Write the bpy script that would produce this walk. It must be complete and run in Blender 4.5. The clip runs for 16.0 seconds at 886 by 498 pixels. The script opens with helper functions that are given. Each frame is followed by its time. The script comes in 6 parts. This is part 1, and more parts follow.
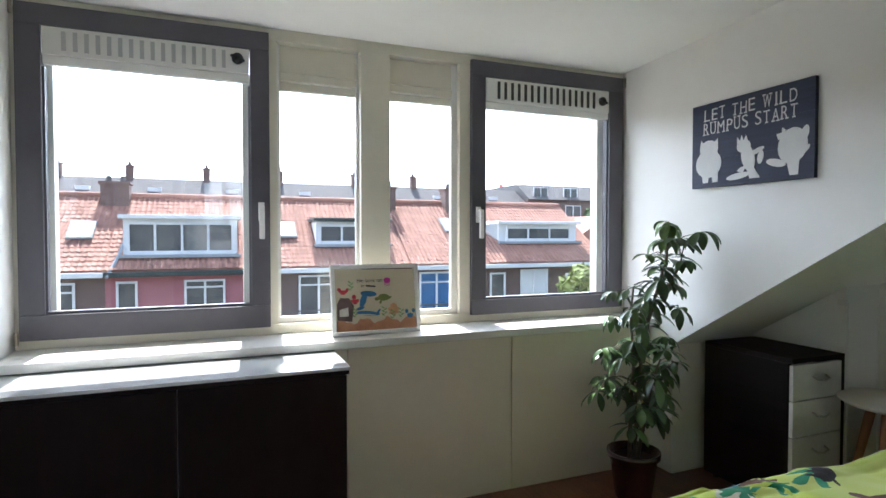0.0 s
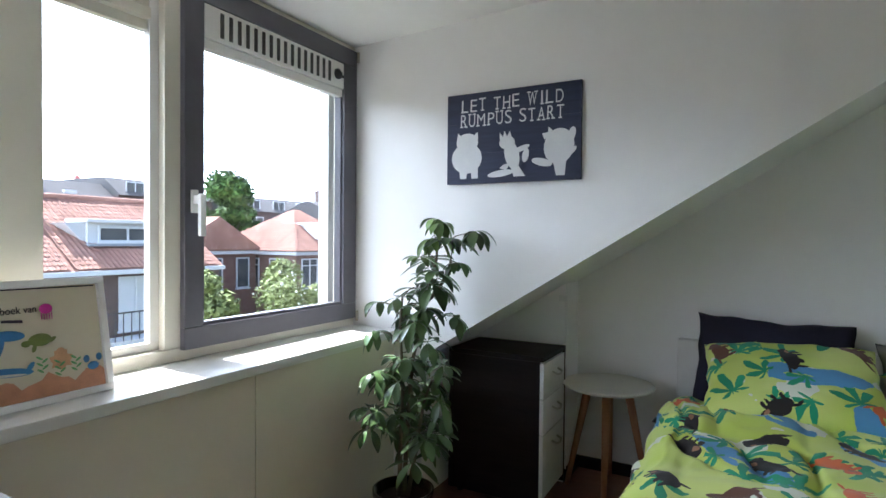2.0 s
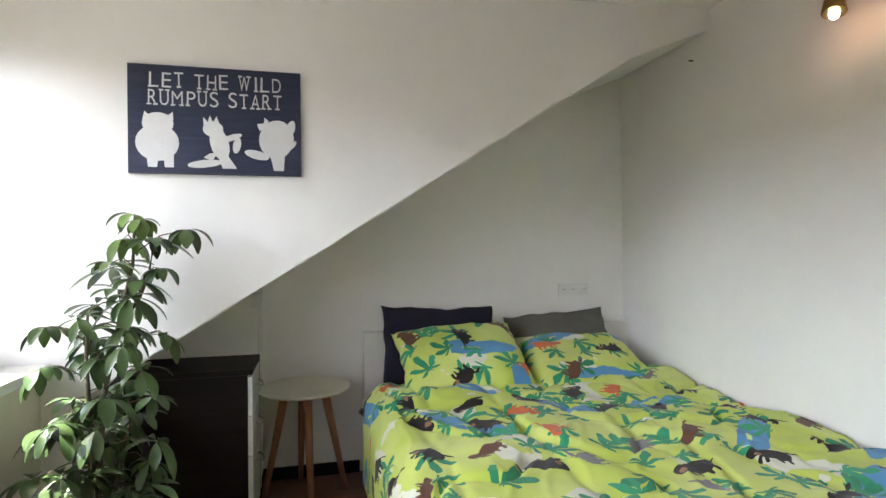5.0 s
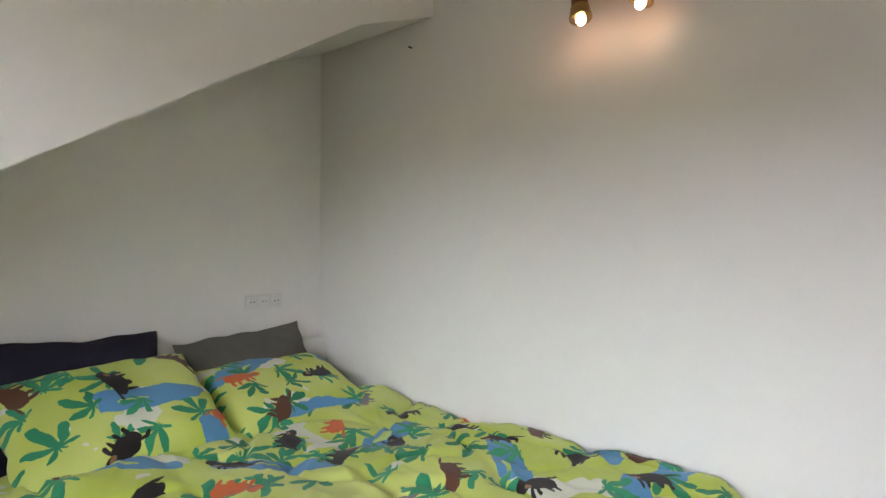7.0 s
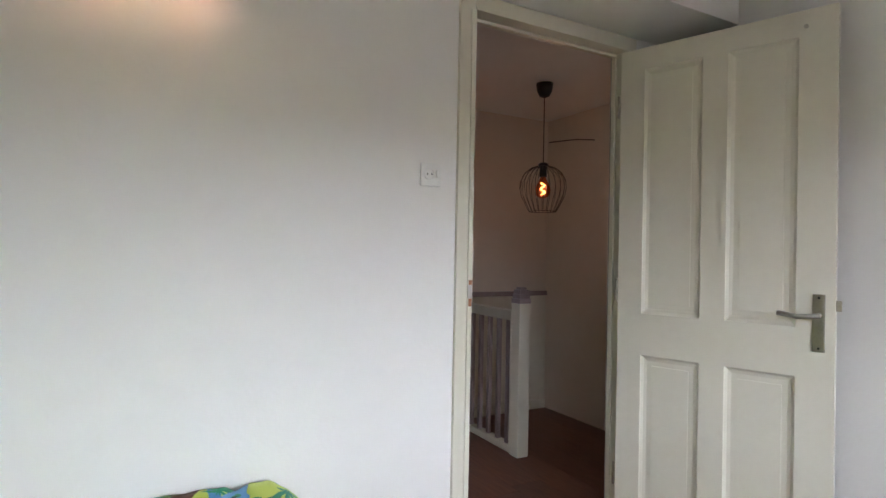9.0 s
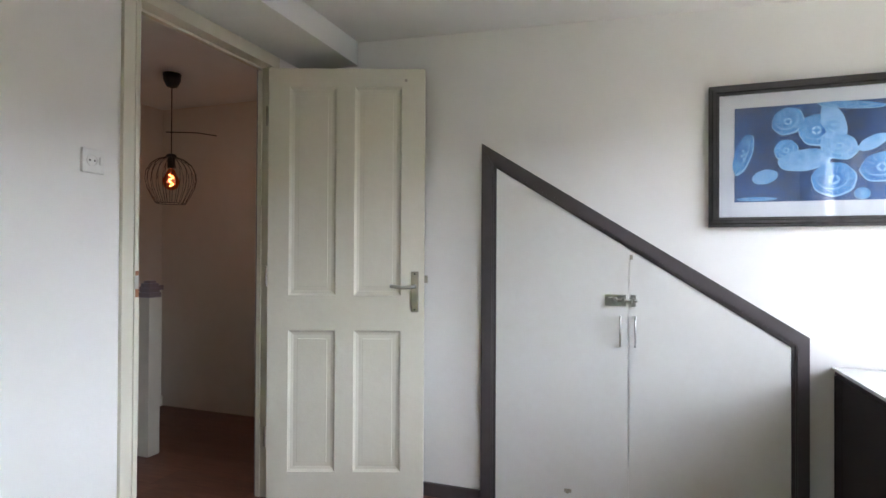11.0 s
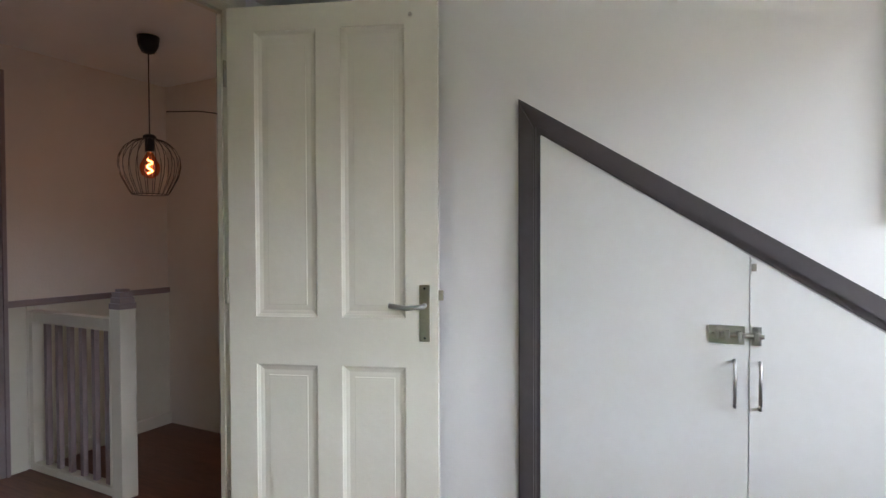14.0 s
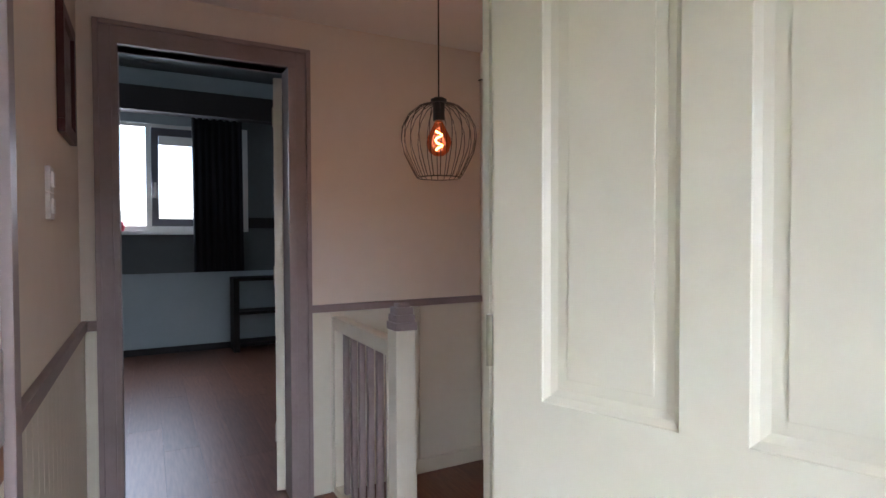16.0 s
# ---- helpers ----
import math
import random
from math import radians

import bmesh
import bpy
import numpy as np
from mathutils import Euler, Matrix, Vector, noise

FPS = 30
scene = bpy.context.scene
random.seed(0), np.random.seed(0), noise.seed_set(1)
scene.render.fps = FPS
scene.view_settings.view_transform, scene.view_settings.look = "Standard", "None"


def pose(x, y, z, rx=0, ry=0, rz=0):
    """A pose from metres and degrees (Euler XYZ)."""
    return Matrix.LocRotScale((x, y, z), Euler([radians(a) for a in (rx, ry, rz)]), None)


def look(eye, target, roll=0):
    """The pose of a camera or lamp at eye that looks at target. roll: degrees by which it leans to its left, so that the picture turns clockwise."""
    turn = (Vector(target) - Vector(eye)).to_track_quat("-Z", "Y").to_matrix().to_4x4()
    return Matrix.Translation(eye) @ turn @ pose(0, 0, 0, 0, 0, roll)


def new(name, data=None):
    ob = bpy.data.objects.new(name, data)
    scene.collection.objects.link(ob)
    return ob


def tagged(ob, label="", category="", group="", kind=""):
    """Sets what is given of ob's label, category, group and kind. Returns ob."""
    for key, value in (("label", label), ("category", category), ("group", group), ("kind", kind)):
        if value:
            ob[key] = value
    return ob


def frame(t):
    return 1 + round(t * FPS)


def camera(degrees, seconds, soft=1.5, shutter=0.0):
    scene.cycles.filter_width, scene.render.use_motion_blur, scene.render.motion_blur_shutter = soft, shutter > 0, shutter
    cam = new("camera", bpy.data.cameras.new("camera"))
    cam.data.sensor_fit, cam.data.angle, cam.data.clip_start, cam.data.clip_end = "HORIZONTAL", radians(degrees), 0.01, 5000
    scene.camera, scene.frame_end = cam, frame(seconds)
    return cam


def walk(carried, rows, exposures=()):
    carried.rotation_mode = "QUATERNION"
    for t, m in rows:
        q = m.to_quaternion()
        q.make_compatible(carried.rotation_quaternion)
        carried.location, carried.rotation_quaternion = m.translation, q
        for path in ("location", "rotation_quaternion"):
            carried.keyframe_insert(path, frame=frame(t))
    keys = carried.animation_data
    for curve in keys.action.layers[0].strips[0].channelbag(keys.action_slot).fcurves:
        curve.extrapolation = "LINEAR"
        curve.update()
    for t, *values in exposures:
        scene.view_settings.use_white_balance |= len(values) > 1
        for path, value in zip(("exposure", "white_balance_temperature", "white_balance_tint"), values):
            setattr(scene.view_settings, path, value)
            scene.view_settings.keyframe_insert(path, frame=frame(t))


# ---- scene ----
cam = camera(77.3, 16.0)
PATH = [
    (0, (0.018, 0.023, 1.223), (0.758, 1.88, 1.172), 0.0),
    (0.5, (0.057, 0.26, 1.22), (1.027, 2.009, 1.17), 0.0),
    (1, (0.057, 0.503, 1.223), (1.282, 2.083, 1.174), 0.1),
    (1.5, (-0.002, 0.725, 1.219), (1.477, 2.07, 1.17), 0.3),
    (2, (-0.038, 0.9, 1.202), (1.716, 1.86, 1.167), 0.5),
    (2.5, (-0.029, 1.094, 1.206), (1.884, 1.675, 1.165), 0.6),
    (3, (-0.043, 1.27, 1.181), (1.941, 1.519, 1.157), 0.5),
    (3.5, (-0.108, 1.446, 1.18), (1.891, 1.381, 1.17), 0.6),
    (3.7, (-0.131, 1.48, 1.182), (1.862, 1.308, 1.174), 0.6),
    (5.8, (0.148, 1.423, 1.165), (2.014, 0.704, 1.148), -0.2),
    (6, (0.215, 1.458, 1.182), (2.036, 0.63, 1.161), 0.1),
    (6.5, (0.412, 1.414, 1.188), (2.086, 0.32, 1.158), 0.2),
    (7, (0.61, 1.435, 1.181), (1.881, -0.11, 1.177), 0.6),
    (7.5, (0.803, 1.366, 1.172), (1.542, -0.493, 1.167), 0.6),
    (8, (1.058, 1.313, 1.165), (1.166, -0.684, 1.174), 0.9),
    (8.5, (1.206, 1.336, 1.184), (0.8, -0.622, 1.204), 0.9),
    (9, (1.345, 1.334, 1.191), (0.382, -0.419, 1.208), 1.1),
    (9.5, (1.414, 1.279, 1.178), (0.034, -0.168, 1.205), 0.8),
    (10, (1.528, 1.289, 1.166), (-0.143, 0.192, 1.198), 0.5),
    (10.2, (1.589, 1.288, 1.164), (-0.157, 0.314, 1.196), 0.4),
    (11.2, (1.80, 1.335, 1.168), (-0.105, 0.725, 1.178), 0.3),
    (12.3, (1.812, 1.308, 1.181), (-0.168, 1.033, 1.16), 0.2),
    (12.5, (1.753, 1.307, 1.182), (-0.229, 1.037, 1.16), 0.2),
    (13, (1.498, 1.319, 1.241), (-0.479, 1.02, 1.196), 0.1),
    (13.5, (1.307, 1.319, 1.242), (-0.604, 0.729, 1.19), -0.2),
    (14, (0.993, 1.225, 1.235), (-0.788, 0.316, 1.197), -0.2),
    (14.5, (0.73, 1.124, 1.219), (-0.869, -0.077, 1.192), -0.2),
    (15, (0.485, 0.976, 1.229), (-0.844, -0.519, 1.198), -0.2),
    (15.5, (0.296, 0.724, 1.231), (-0.811, -0.941, 1.194), -0.3),
    (16, (0.149, 0.498, 1.24), (-0.793, -1.265, 1.195), -0.2),
]
walk(cam, [(t, look(eye, target, roll)) for t, eye, target, roll in PATH],
     exposures=[(0.0, 1.68, 5800, 13), (2.5, 1.86, 5600, 14), (3.5, 2.06, 5750, 14), (6.0, 2.38, 6550, 18), (7.5, 2.1, 6450, 18), (9.0, 2.25, 6200, 18), (10.0, 2.38, 6100, 17), (12.5, 2.27, 5950, 17), (14.5, 2.53, 6000, 17), (15.5, 2.97, 5950, 17), (16.0, 3.2, 5950, 17)])

# ---- light ----
SUN_EL, SUN_AZ = 55.0, 4.0          # degrees; azimuth from +y towards +x
world = bpy.data.worlds.new("sky")
scene.world = world
world.use_nodes = True
sky = world.node_tree.nodes.new("ShaderNodeTexSky")
sky.sky_type, sky.sun_disc = "NISHITA", False
sky.sun_elevation, sky.sun_rotation = radians(SUN_EL), radians(SUN_AZ)
sky.dust_density = 2.0
world.node_tree.links.new(sky.outputs[0], world.node_tree.nodes["Background"].inputs[0])
world.node_tree.nodes["Background"].inputs[1].default_value = 0.10
sun = new("sun", bpy.data.lights.new("sun", "SUN"))
sun.data.energy, sun.data.angle, sun.data.color = 5.0, radians(0.6), (1.0, 0.95, 0.87)
sd = Vector((math.sin(radians(SUN_AZ)) * math.cos(radians(SUN_EL)), math.cos(radians(SUN_AZ)) * math.cos(radians(SUN_EL)), math.sin(radians(SUN_EL))))
sun.matrix_world = look((0, 8, 14), Vector((0, 8, 14)) - sd)

# ---- materials ----
def mat(name, col, rough=0.6, col2=None, scale=6.0, amount=0.5, bump=0.0, bscale=60.0, metal=0.0, coat=0.0, rand=0.0, stretch=None, spec=0.5, each=False):
    m = bpy.data.materials.new(name)
    m.use_nodes = True
    nt = m.node_tree
    N, L = nt.nodes, nt.links
    p = N["Principled BSDF"]
    p.inputs["Roughness"].default_value = rough
    p.inputs["Metallic"].default_value = metal
    p.inputs["Coat Weight"].default_value = coat
    p.inputs["Coat Roughness"].default_value = 0.04
    p.inputs["Specular IOR Level"].default_value = spec
    tc = N.new("ShaderNodeTexCoord")
    vec = tc.outputs["Object"]
    if stretch:
        mp = N.new("ShaderNodeMapping")
        mp.inputs["Scale"].default_value = stretch
        L.new(vec, mp.inputs[0])
        vec = mp.outputs[0]
    n1 = N.new("ShaderNodeTexNoise")
    n1.inputs["Scale"].default_value, n1.inputs["Detail"].default_value = scale, 6.0
    n2 = N.new("ShaderNodeTexNoise")
    n2.inputs["Scale"].default_value, n2.inputs["Detail"].default_value = scale * 9, 3.0
    L.new(vec, n1.inputs["Vector"]); L.new(vec, n2.inputs["Vector"])
    ad = N.new("ShaderNodeMath"); ad.operation = "MULTIPLY_ADD"
    ad.inputs[1].default_value = 0.4
    L.new(n2.outputs[0], ad.inputs[0]); L.new(n1.outputs[0], ad.inputs[2])
    mr = N.new("ShaderNodeMapRange")
    mr.inputs[1].default_value, mr.inputs[2].default_value = 0.45, 0.95
    L.new(ad.outputs[0], mr.inputs[0])
    mx = N.new("ShaderNodeMix"); mx.data_type = "RGBA"
    c2 = col2 or tuple(c * 0.86 for c in col)
    mx.inputs[6].default_value, mx.inputs[7].default_value = (*col, 1), (*[a + (b - a) * amount * 2 for a, b in zip(col, c2)], 1)
    L.new(mr.outputs[0], mx.inputs[0])
    out = mx.outputs[2]
    if rand:
        oi = N.new("ShaderNodeObjectInfo" if each else "ShaderNodeNewGeometry")
        hs = N.new("ShaderNodeHueSaturation")
        r2 = N.new("ShaderNodeMapRange")
        r2.inputs[3].default_value, r2.inputs[4].default_value = 1 - rand, 1 + rand
        L.new(oi.outputs["Random" if each else "Random Per Island"], r2.inputs[0])
        L.new(r2.outputs[0], hs.inputs["Value"]); L.new(out, hs.inputs["Color"])
        out = hs.outputs[0]
    L.new(out, p.inputs["Base Color"])
    if bump:
        nb = N.new("ShaderNodeTexNoise")
        nb.inputs["Scale"].default_value, nb.inputs["Detail"].default_value = bscale, 4.0
        L.new(vec, nb.inputs["Vector"])
        bp = N.new("ShaderNodeBump")
        bp.inputs["Strength"].default_value, bp.inputs["Distance"].default_value = bump, 0.004
        L.new(nb.outputs[0], bp.inputs["Height"]); L.new(bp.outputs[0], p.inputs["Normal"])
    return m


def glow(name, col, strength):
    m = bpy.data.materials.new(name)
    m.use_nodes = True
    p = m.node_tree.nodes["Principled BSDF"]
    p.inputs["Base Color"].default_value = (*col, 1)
    p.inputs["Emission Color"].default_value = (*col, 1)
    p.inputs["Emission Strength"].default_value = strength
    return m


def glassy(name, tint=(1, 1, 1), rough=0.0):
    m = bpy.data.materials.new(name)
    m.use_nodes = True
    nt = m.node_tree
    nt.nodes.remove(nt.nodes["Principled BSDF"])
    o = nt.nodes["Material Output"]
    tr, gl, fr, mx = (nt.nodes.new("ShaderNode" + k) for k in ("BsdfTransparent", "BsdfGlossy", "LayerWeight", "MixShader"))
    tr.inputs[0].default_value = (*tint, 1)
    gl.inputs["Roughness"].default_value = rough
    fr.inputs["Blend"].default_value = 0.5
    pw, sc = nt.nodes.new("ShaderNodeMath"), nt.nodes.new("ShaderNodeMath")
    pw.operation, sc.operation = "POWER", "MULTIPLY_ADD"
    pw.inputs[1].default_value, sc.inputs[1].default_value, sc.inputs[2].default_value = 5.0, 0.6, 0.03
    for a, b in ((fr.outputs["Facing"], pw.inputs[0]), (pw.outputs[0], sc.inputs[0]), (sc.outputs[0], mx.inputs[0]), (tr.outputs[0], mx.inputs[1]), (gl.outputs[0], mx.inputs[2]), (mx.outputs[0], o.inputs[0])):
        nt.links.new(a, b)
    return m


WALL = mat("white_wall_paint", (0.88, 0.865, 0.835), 0.75, (0.84, 0.82, 0.785), 1.3, 0.5, 0.13, 70)
CEIL = mat("ceiling_paint", (0.90, 0.89, 0.87), 0.8, (0.86, 0.85, 0.82), 1.1, 0.5, 0.2, 60)
CREAM = mat("cream_gloss_paint", (0.75, 0.715, 0.60), 0.35, (0.70, 0.66, 0.54), 3, 0.5, 0.12, 40)
PANEL = mat("cream_board", (0.86, 0.81, 0.67), 0.5, (0.82, 0.765, 0.62), 2, 0.5, 0.08, 50)
WHITEP = mat("white_gloss_paint", (0.80, 0.79, 0.75), 0.35, (0.76, 0.74, 0.69), 4, 0.5, 0.1, 40)
GREYF = mat("grey_window_paint", (0.105, 0.10, 0.115), 0.45, (0.085, 0.08, 0.09), 5, 0.5, 0.1, 60)
GREYT = mat("grey_trim_paint", (0.092, 0.080, 0.082), 0.38, (0.07, 0.06, 0.06), 6, 0.5, 0.1, 60)
MAUVE = mat("mauve_trim_paint", (0.32, 0.255, 0.25), 0.45, (0.26, 0.205, 0.20), 6, 0.5, 0.2, 50)
DARKW = mat("black_brown_wood", (0.014, 0.009, 0.008), 0.55, (0.009, 0.006, 0.005), 3, 0.8, 0.12, 60, stretch=(1, 1, 12), spec=0.2)
DRESD = mat("dark_brown_front", (0.020, 0.010, 0.009), 0.6, (0.014, 0.008, 0.007), 4, 0.6, 0.1, 60, stretch=(10, 10, 1), spec=0.2)
DRESW = mat("white_laminate", (0.72, 0.71, 0.69), 0.4)
GTOP = mat("white_back_painted_glass", (0.70, 0.73, 0.73), 0.12, (0.68, 0.71, 0.71), 2, 0.4, coat=1.0)
LAMIN = mat("reddish_laminate_floor", (0.20, 0.085, 0.048), 0.40, (0.13, 0.05, 0.028), 5, 0.6, 0.08, 30, stretch=(14, 1.2, 1), rand=0.18, each=True)
LIGHTW = mat("warm_beech_wood", (0.36, 0.155, 0.07), 0.5, (0.26, 0.105, 0.045), 8, 0.5, 0.1, 50, stretch=(8, 8, 1))
STOOLT = mat("cream_lacquer", (0.74, 0.70, 0.60), 0.4)
CHROME = mat("brushed_steel", (0.55, 0.54, 0.51), 0.28, (0.47, 0.46, 0.43), 20, 0.5, metal=1.0)
NICKEL = mat("aged_nickel", (0.50, 0.46, 0.38), 0.33, (0.38, 0.34, 0.27), 20, 0.5, metal=1.0)
BRASS = mat("brass", (0.62, 0.42, 0.20), 0.3, (0.5, 0.33, 0.15), 20, 0.5, metal=1.0)
BLACK = mat("black_plastic", (0.012, 0.012, 0.013), 0.45)
BLKFR = mat("black_lacquer", (0.014, 0.012, 0.013), 0.25, coat=0.5)
PLAST = mat("white_plastic", (0.86, 0.85, 0.82), 0.35)
NAVY = mat("navy_painted_wood", (0.012, 0.017, 0.045), 0.55, (0.020, 0.027, 0.065), 6, 0.7, 0.5, 35, stretch=(1, 1, 14))
CHALK = mat("chalk_white_paint", (0.74, 0.74, 0.72), 0.7, (0.66, 0.66, 0.66), 12, 0.5)
NAVYC = mat("navy_cotton", (0.010, 0.008, 0.022), 0.9, (0.016, 0.013, 0.032), 8, 0.5, 0.3, 300)
GREYC = mat("grey_green_cotton", (0.135, 0.13, 0.105), 0.9, (0.11, 0.105, 0.085), 8, 0.5, 0.3, 300)
SHEET = mat("white_cotton", (0.72, 0.71, 0.69), 0.9, (0.66, 0.65, 0.63), 6, 0.5, 0.3, 200)
POT = mat("dark_red_glazed_pot", (0.045, 0.010, 0.014), 0.22, (0.03, 0.007, 0.010), 8, 0.5, coat=0.5)
SOIL = mat("potting_soil", (0.03, 0.02, 0.014), 0.95, (0.05, 0.035, 0.025), 40, 0.5, 0.8, 80)
BARK = mat("green_brown_stem", (0.14, 0.12, 0.07), 0.7, (0.09, 0.07, 0.04), 30, 0.5)
LEAF = mat("glossy_leaf", (0.055, 0.110, 0.038), 0.30, (0.09, 0.15, 0.05), 6, 0.6, rand=0.35, coat=0.15)
# lighter yellow-green, for most leaf whorls near the plant's top
YLEAF = mat("yellow_green_leaf", (0.17, 0.26, 0.06), 0.35, (0.11, 0.19, 0.05), 8, 0.6, rand=0.3, coat=0.1)
GLASS = glassy("window_glass", (0.97, 0.985, 0.98))
CURT = mat("black_curtain", (0.010, 0.010, 0.014), 0.95, bump=0.3, bscale=200)
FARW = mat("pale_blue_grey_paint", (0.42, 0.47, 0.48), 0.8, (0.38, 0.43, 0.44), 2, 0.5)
# dark grey of the slope; on the far ceiling it stands in for dimness
FARD = mat("dark_slope_and_dim_ceiling", (0.13, 0.14, 0.14), 0.8, (0.11, 0.12, 0.12), 2, 0.5)
BEAMM = mat("black_brown_beam", (0.018, 0.014, 0.014), 0.7)
SLOTS = mat("vent_slot_shadow", (0.06, 0.058, 0.055), 0.8)
AMBER = glassy("amber_bulb_glass", (0.9, 0.42, 0.25), 0.02)
FILAM = glow("filament", (1.0, 0.42, 0.10), 7.0)
SPOTB = glow("spot_bulb", (1.0, 0.75, 0.45), 5.0)
CORK = mat("copper_wood", (0.33, 0.13, 0.055), 0.4, (0.22, 0.08, 0.035), 15, 0.5)
BURG = mat("burgundy_frame", (0.07, 0.012, 0.014), 0.35)
PRINT = mat("faded_print", (0.30, 0.24, 0.22), 0.5, (0.16, 0.11, 0.10), 9, 0.8)

# ---- building helpers ----
ORIGIN = {}


def thing(name, label="", category="", loc=(0, 0, 0), rz=None, group="", kind=""):
    """An empty at the thing's base. With rz the parts are in its own axes, else in the world's."""
    e = new(name)
    e.matrix_basis = pose(*loc, 0, 0, rz or 0)
    ORIGIN[e] = Vector(loc) if rz is None else Vector((0, 0, 0))
    return tagged(e, label, category, group, kind)


def part(name, bm, material, parent=None, label="", smooth=False, kind=""):
    me = bpy.data.meshes.new(name)
    if parent in ORIGIN:
        bmesh.ops.translate(bm, verts=bm.verts, vec=-ORIGIN[parent])
    bm.to_mesh(me)
    bm.free()
    for m in material if isinstance(material, (list, tuple)) else [material]:
        me.materials.append(m)
    if smooth:
        for f in me.polygons:
            f.use_smooth = True
    ob = new(name, me)
    if parent:
        ob.parent = parent
        ORIGIN[ob] = ORIGIN.get(parent, Vector((0, 0, 0)))
    return tagged(ob, label, kind=kind)


def box(bm, lo, hi, bevel=0.0, m=None):
    vs = [bm.verts.new((x, y, z)) for x in (lo[0], hi[0]) for y in (lo[1], hi[1]) for z in (lo[2], hi[2])]
    fs = [bm.faces.new([vs[i] for i in q]) for q in ((0, 1, 3, 2), (4, 6, 7, 5), (0, 4, 5, 1), (2, 3, 7, 6), (0, 2, 6, 4), (1, 5, 7, 3))]
    if bevel:
        r = bmesh.ops.bevel(bm, geom=list({e for f in fs for e in f.edges}), offset=bevel, segments=2, profile=0.7, affect="EDGES")
        vs = list({v for f in r["faces"] for v in f.verts} | {v for v in vs if v.is_valid})
    if m is not None:
        bmesh.ops.transform(bm, matrix=m, verts=vs)
    return vs


def boxes(*items, bevel=0.0):
    bm = bmesh.new()
    for lo, hi in items:
        box(bm, lo, hi, bevel)
    return bm


def prism(bm, poly, axis, a, b):
    """A polygon of two coordinates pushed along the third axis from a to b."""
    def at(p, v):
        q = list(p)
        q.insert(axis, v)
        return q
    n = len(poly)
    A, B = [bm.verts.new(at(p, a)) for p in poly], [bm.verts.new(at(p, b)) for p in poly]
    bm.faces.new(A)
    bm.faces.new(B[::-1])
    for i in range(n):
        bm.faces.new((A[i], B[i], B[(i + 1) % n], A[(i + 1) % n]))
    bmesh.ops.recalc_face_normals(bm, faces=bm.faces)


def lathe(bm, prof, centre=(0, 0, 0), n=32):
    """A profile of (radius, height) turned about the z axis."""
    cx, cy, cz = centre
    rings = [[bm.verts.new((cx + r * math.cos(2 * math.pi * i / n), cy + r * math.sin(2 * math.pi * i / n), cz + z)) for i in range(n)] for r, z in prof]
    for a, b in zip(rings, rings[1:]):
        for i in range(n):
            bm.faces.new((a[i], a[(i + 1) % n], b[(i + 1) % n], b[i]))
    for ring, up in ((rings[0], False), (rings[-1], True)):
        bm.faces.new(ring if up else ring[::-1])


def tube(bm, pts, r, n=8, r2=None):
    pts = [Vector(p) for p in pts]
    rings = []
    for i, p in enumerate(pts):
        d = (pts[min(i + 1, len(pts) - 1)] - pts[max(i - 1, 0)]).normalized()
        a = d.cross(Vector((0, 0, 1)) if abs(d.z) < 0.95 else Vector((1, 0, 0))).normalized()
        b = d.cross(a)
        k = r + ((r2 if r2 is not None else r) - r) * i / max(1, len(pts) - 1)
        rings.append([bm.verts.new(p + (a * math.cos(2 * math.pi * j / n) + b * math.sin(2 * math.pi * j / n)) * k) for j in range(n)])
    for s, e in zip(rings, rings[1:]):
        for j in range(n):
            bm.faces.new((s[j], s[(j + 1) % n], e[(j + 1) % n], e[j]))
    bm.faces.new(rings[0][::-1])
    bm.faces.new(rings[-1])
    bmesh.ops.recalc_face_normals(bm, faces=bm.faces)


def structure(name, bm, material, label="", category=""):
    return tagged(part(name, bm, material, label=label), category=category, kind="structure")


def lettering(name, text, size, m, material, parent, label="", width=None):
    cu = bpy.data.curves.new(name, "FONT")
    cu.body, cu.size, cu.extrude, cu.align_x = text, size, 0.0006, "LEFT"
    cu.offset = -0.0004 if len(text) == 1 else 0.0
    tmp = new(name + "_tmp", cu)
    bpy.context.view_layer.update()
    me = bpy.data.meshes.new_from_object(tmp)
    bpy.data.objects.remove(tmp)
    xs = [v.co.x for v in me.vertices]
    k = width / (max(xs) - min(xs)) if width else 1
    if len(text) == 1:
        me.transform(Matrix.Translation((-min(xs), 0, 0)))
    me.transform(m @ Matrix.Diagonal((k, 1, 1, 1)))
    if parent in ORIGIN:
        me.transform(Matrix.Translation(-ORIGIN[parent]))
    me.materials.append(material)
    ob = new(name, me)
    ob.parent = parent
    ORIGIN[ob] = ORIGIN.get(parent, Vector((0, 0, 0)))
    return tagged(ob, label)


# ---- plan ----
XW, XE, YS, YN = -0.725, 2.145, -0.345, 2.60      # west wall, dormer cheek, door wall, window frame face
XB, YP = 2.89, 1.68                               # wall behind the bed head, pier beside the drawers
SLOPE = 0.6235


def roof_z(y):
    return 1.998 - SLOPE * (y - 0.06)


def ceil_z(y):
    return 2.135 + 0.04 * (YN - y)


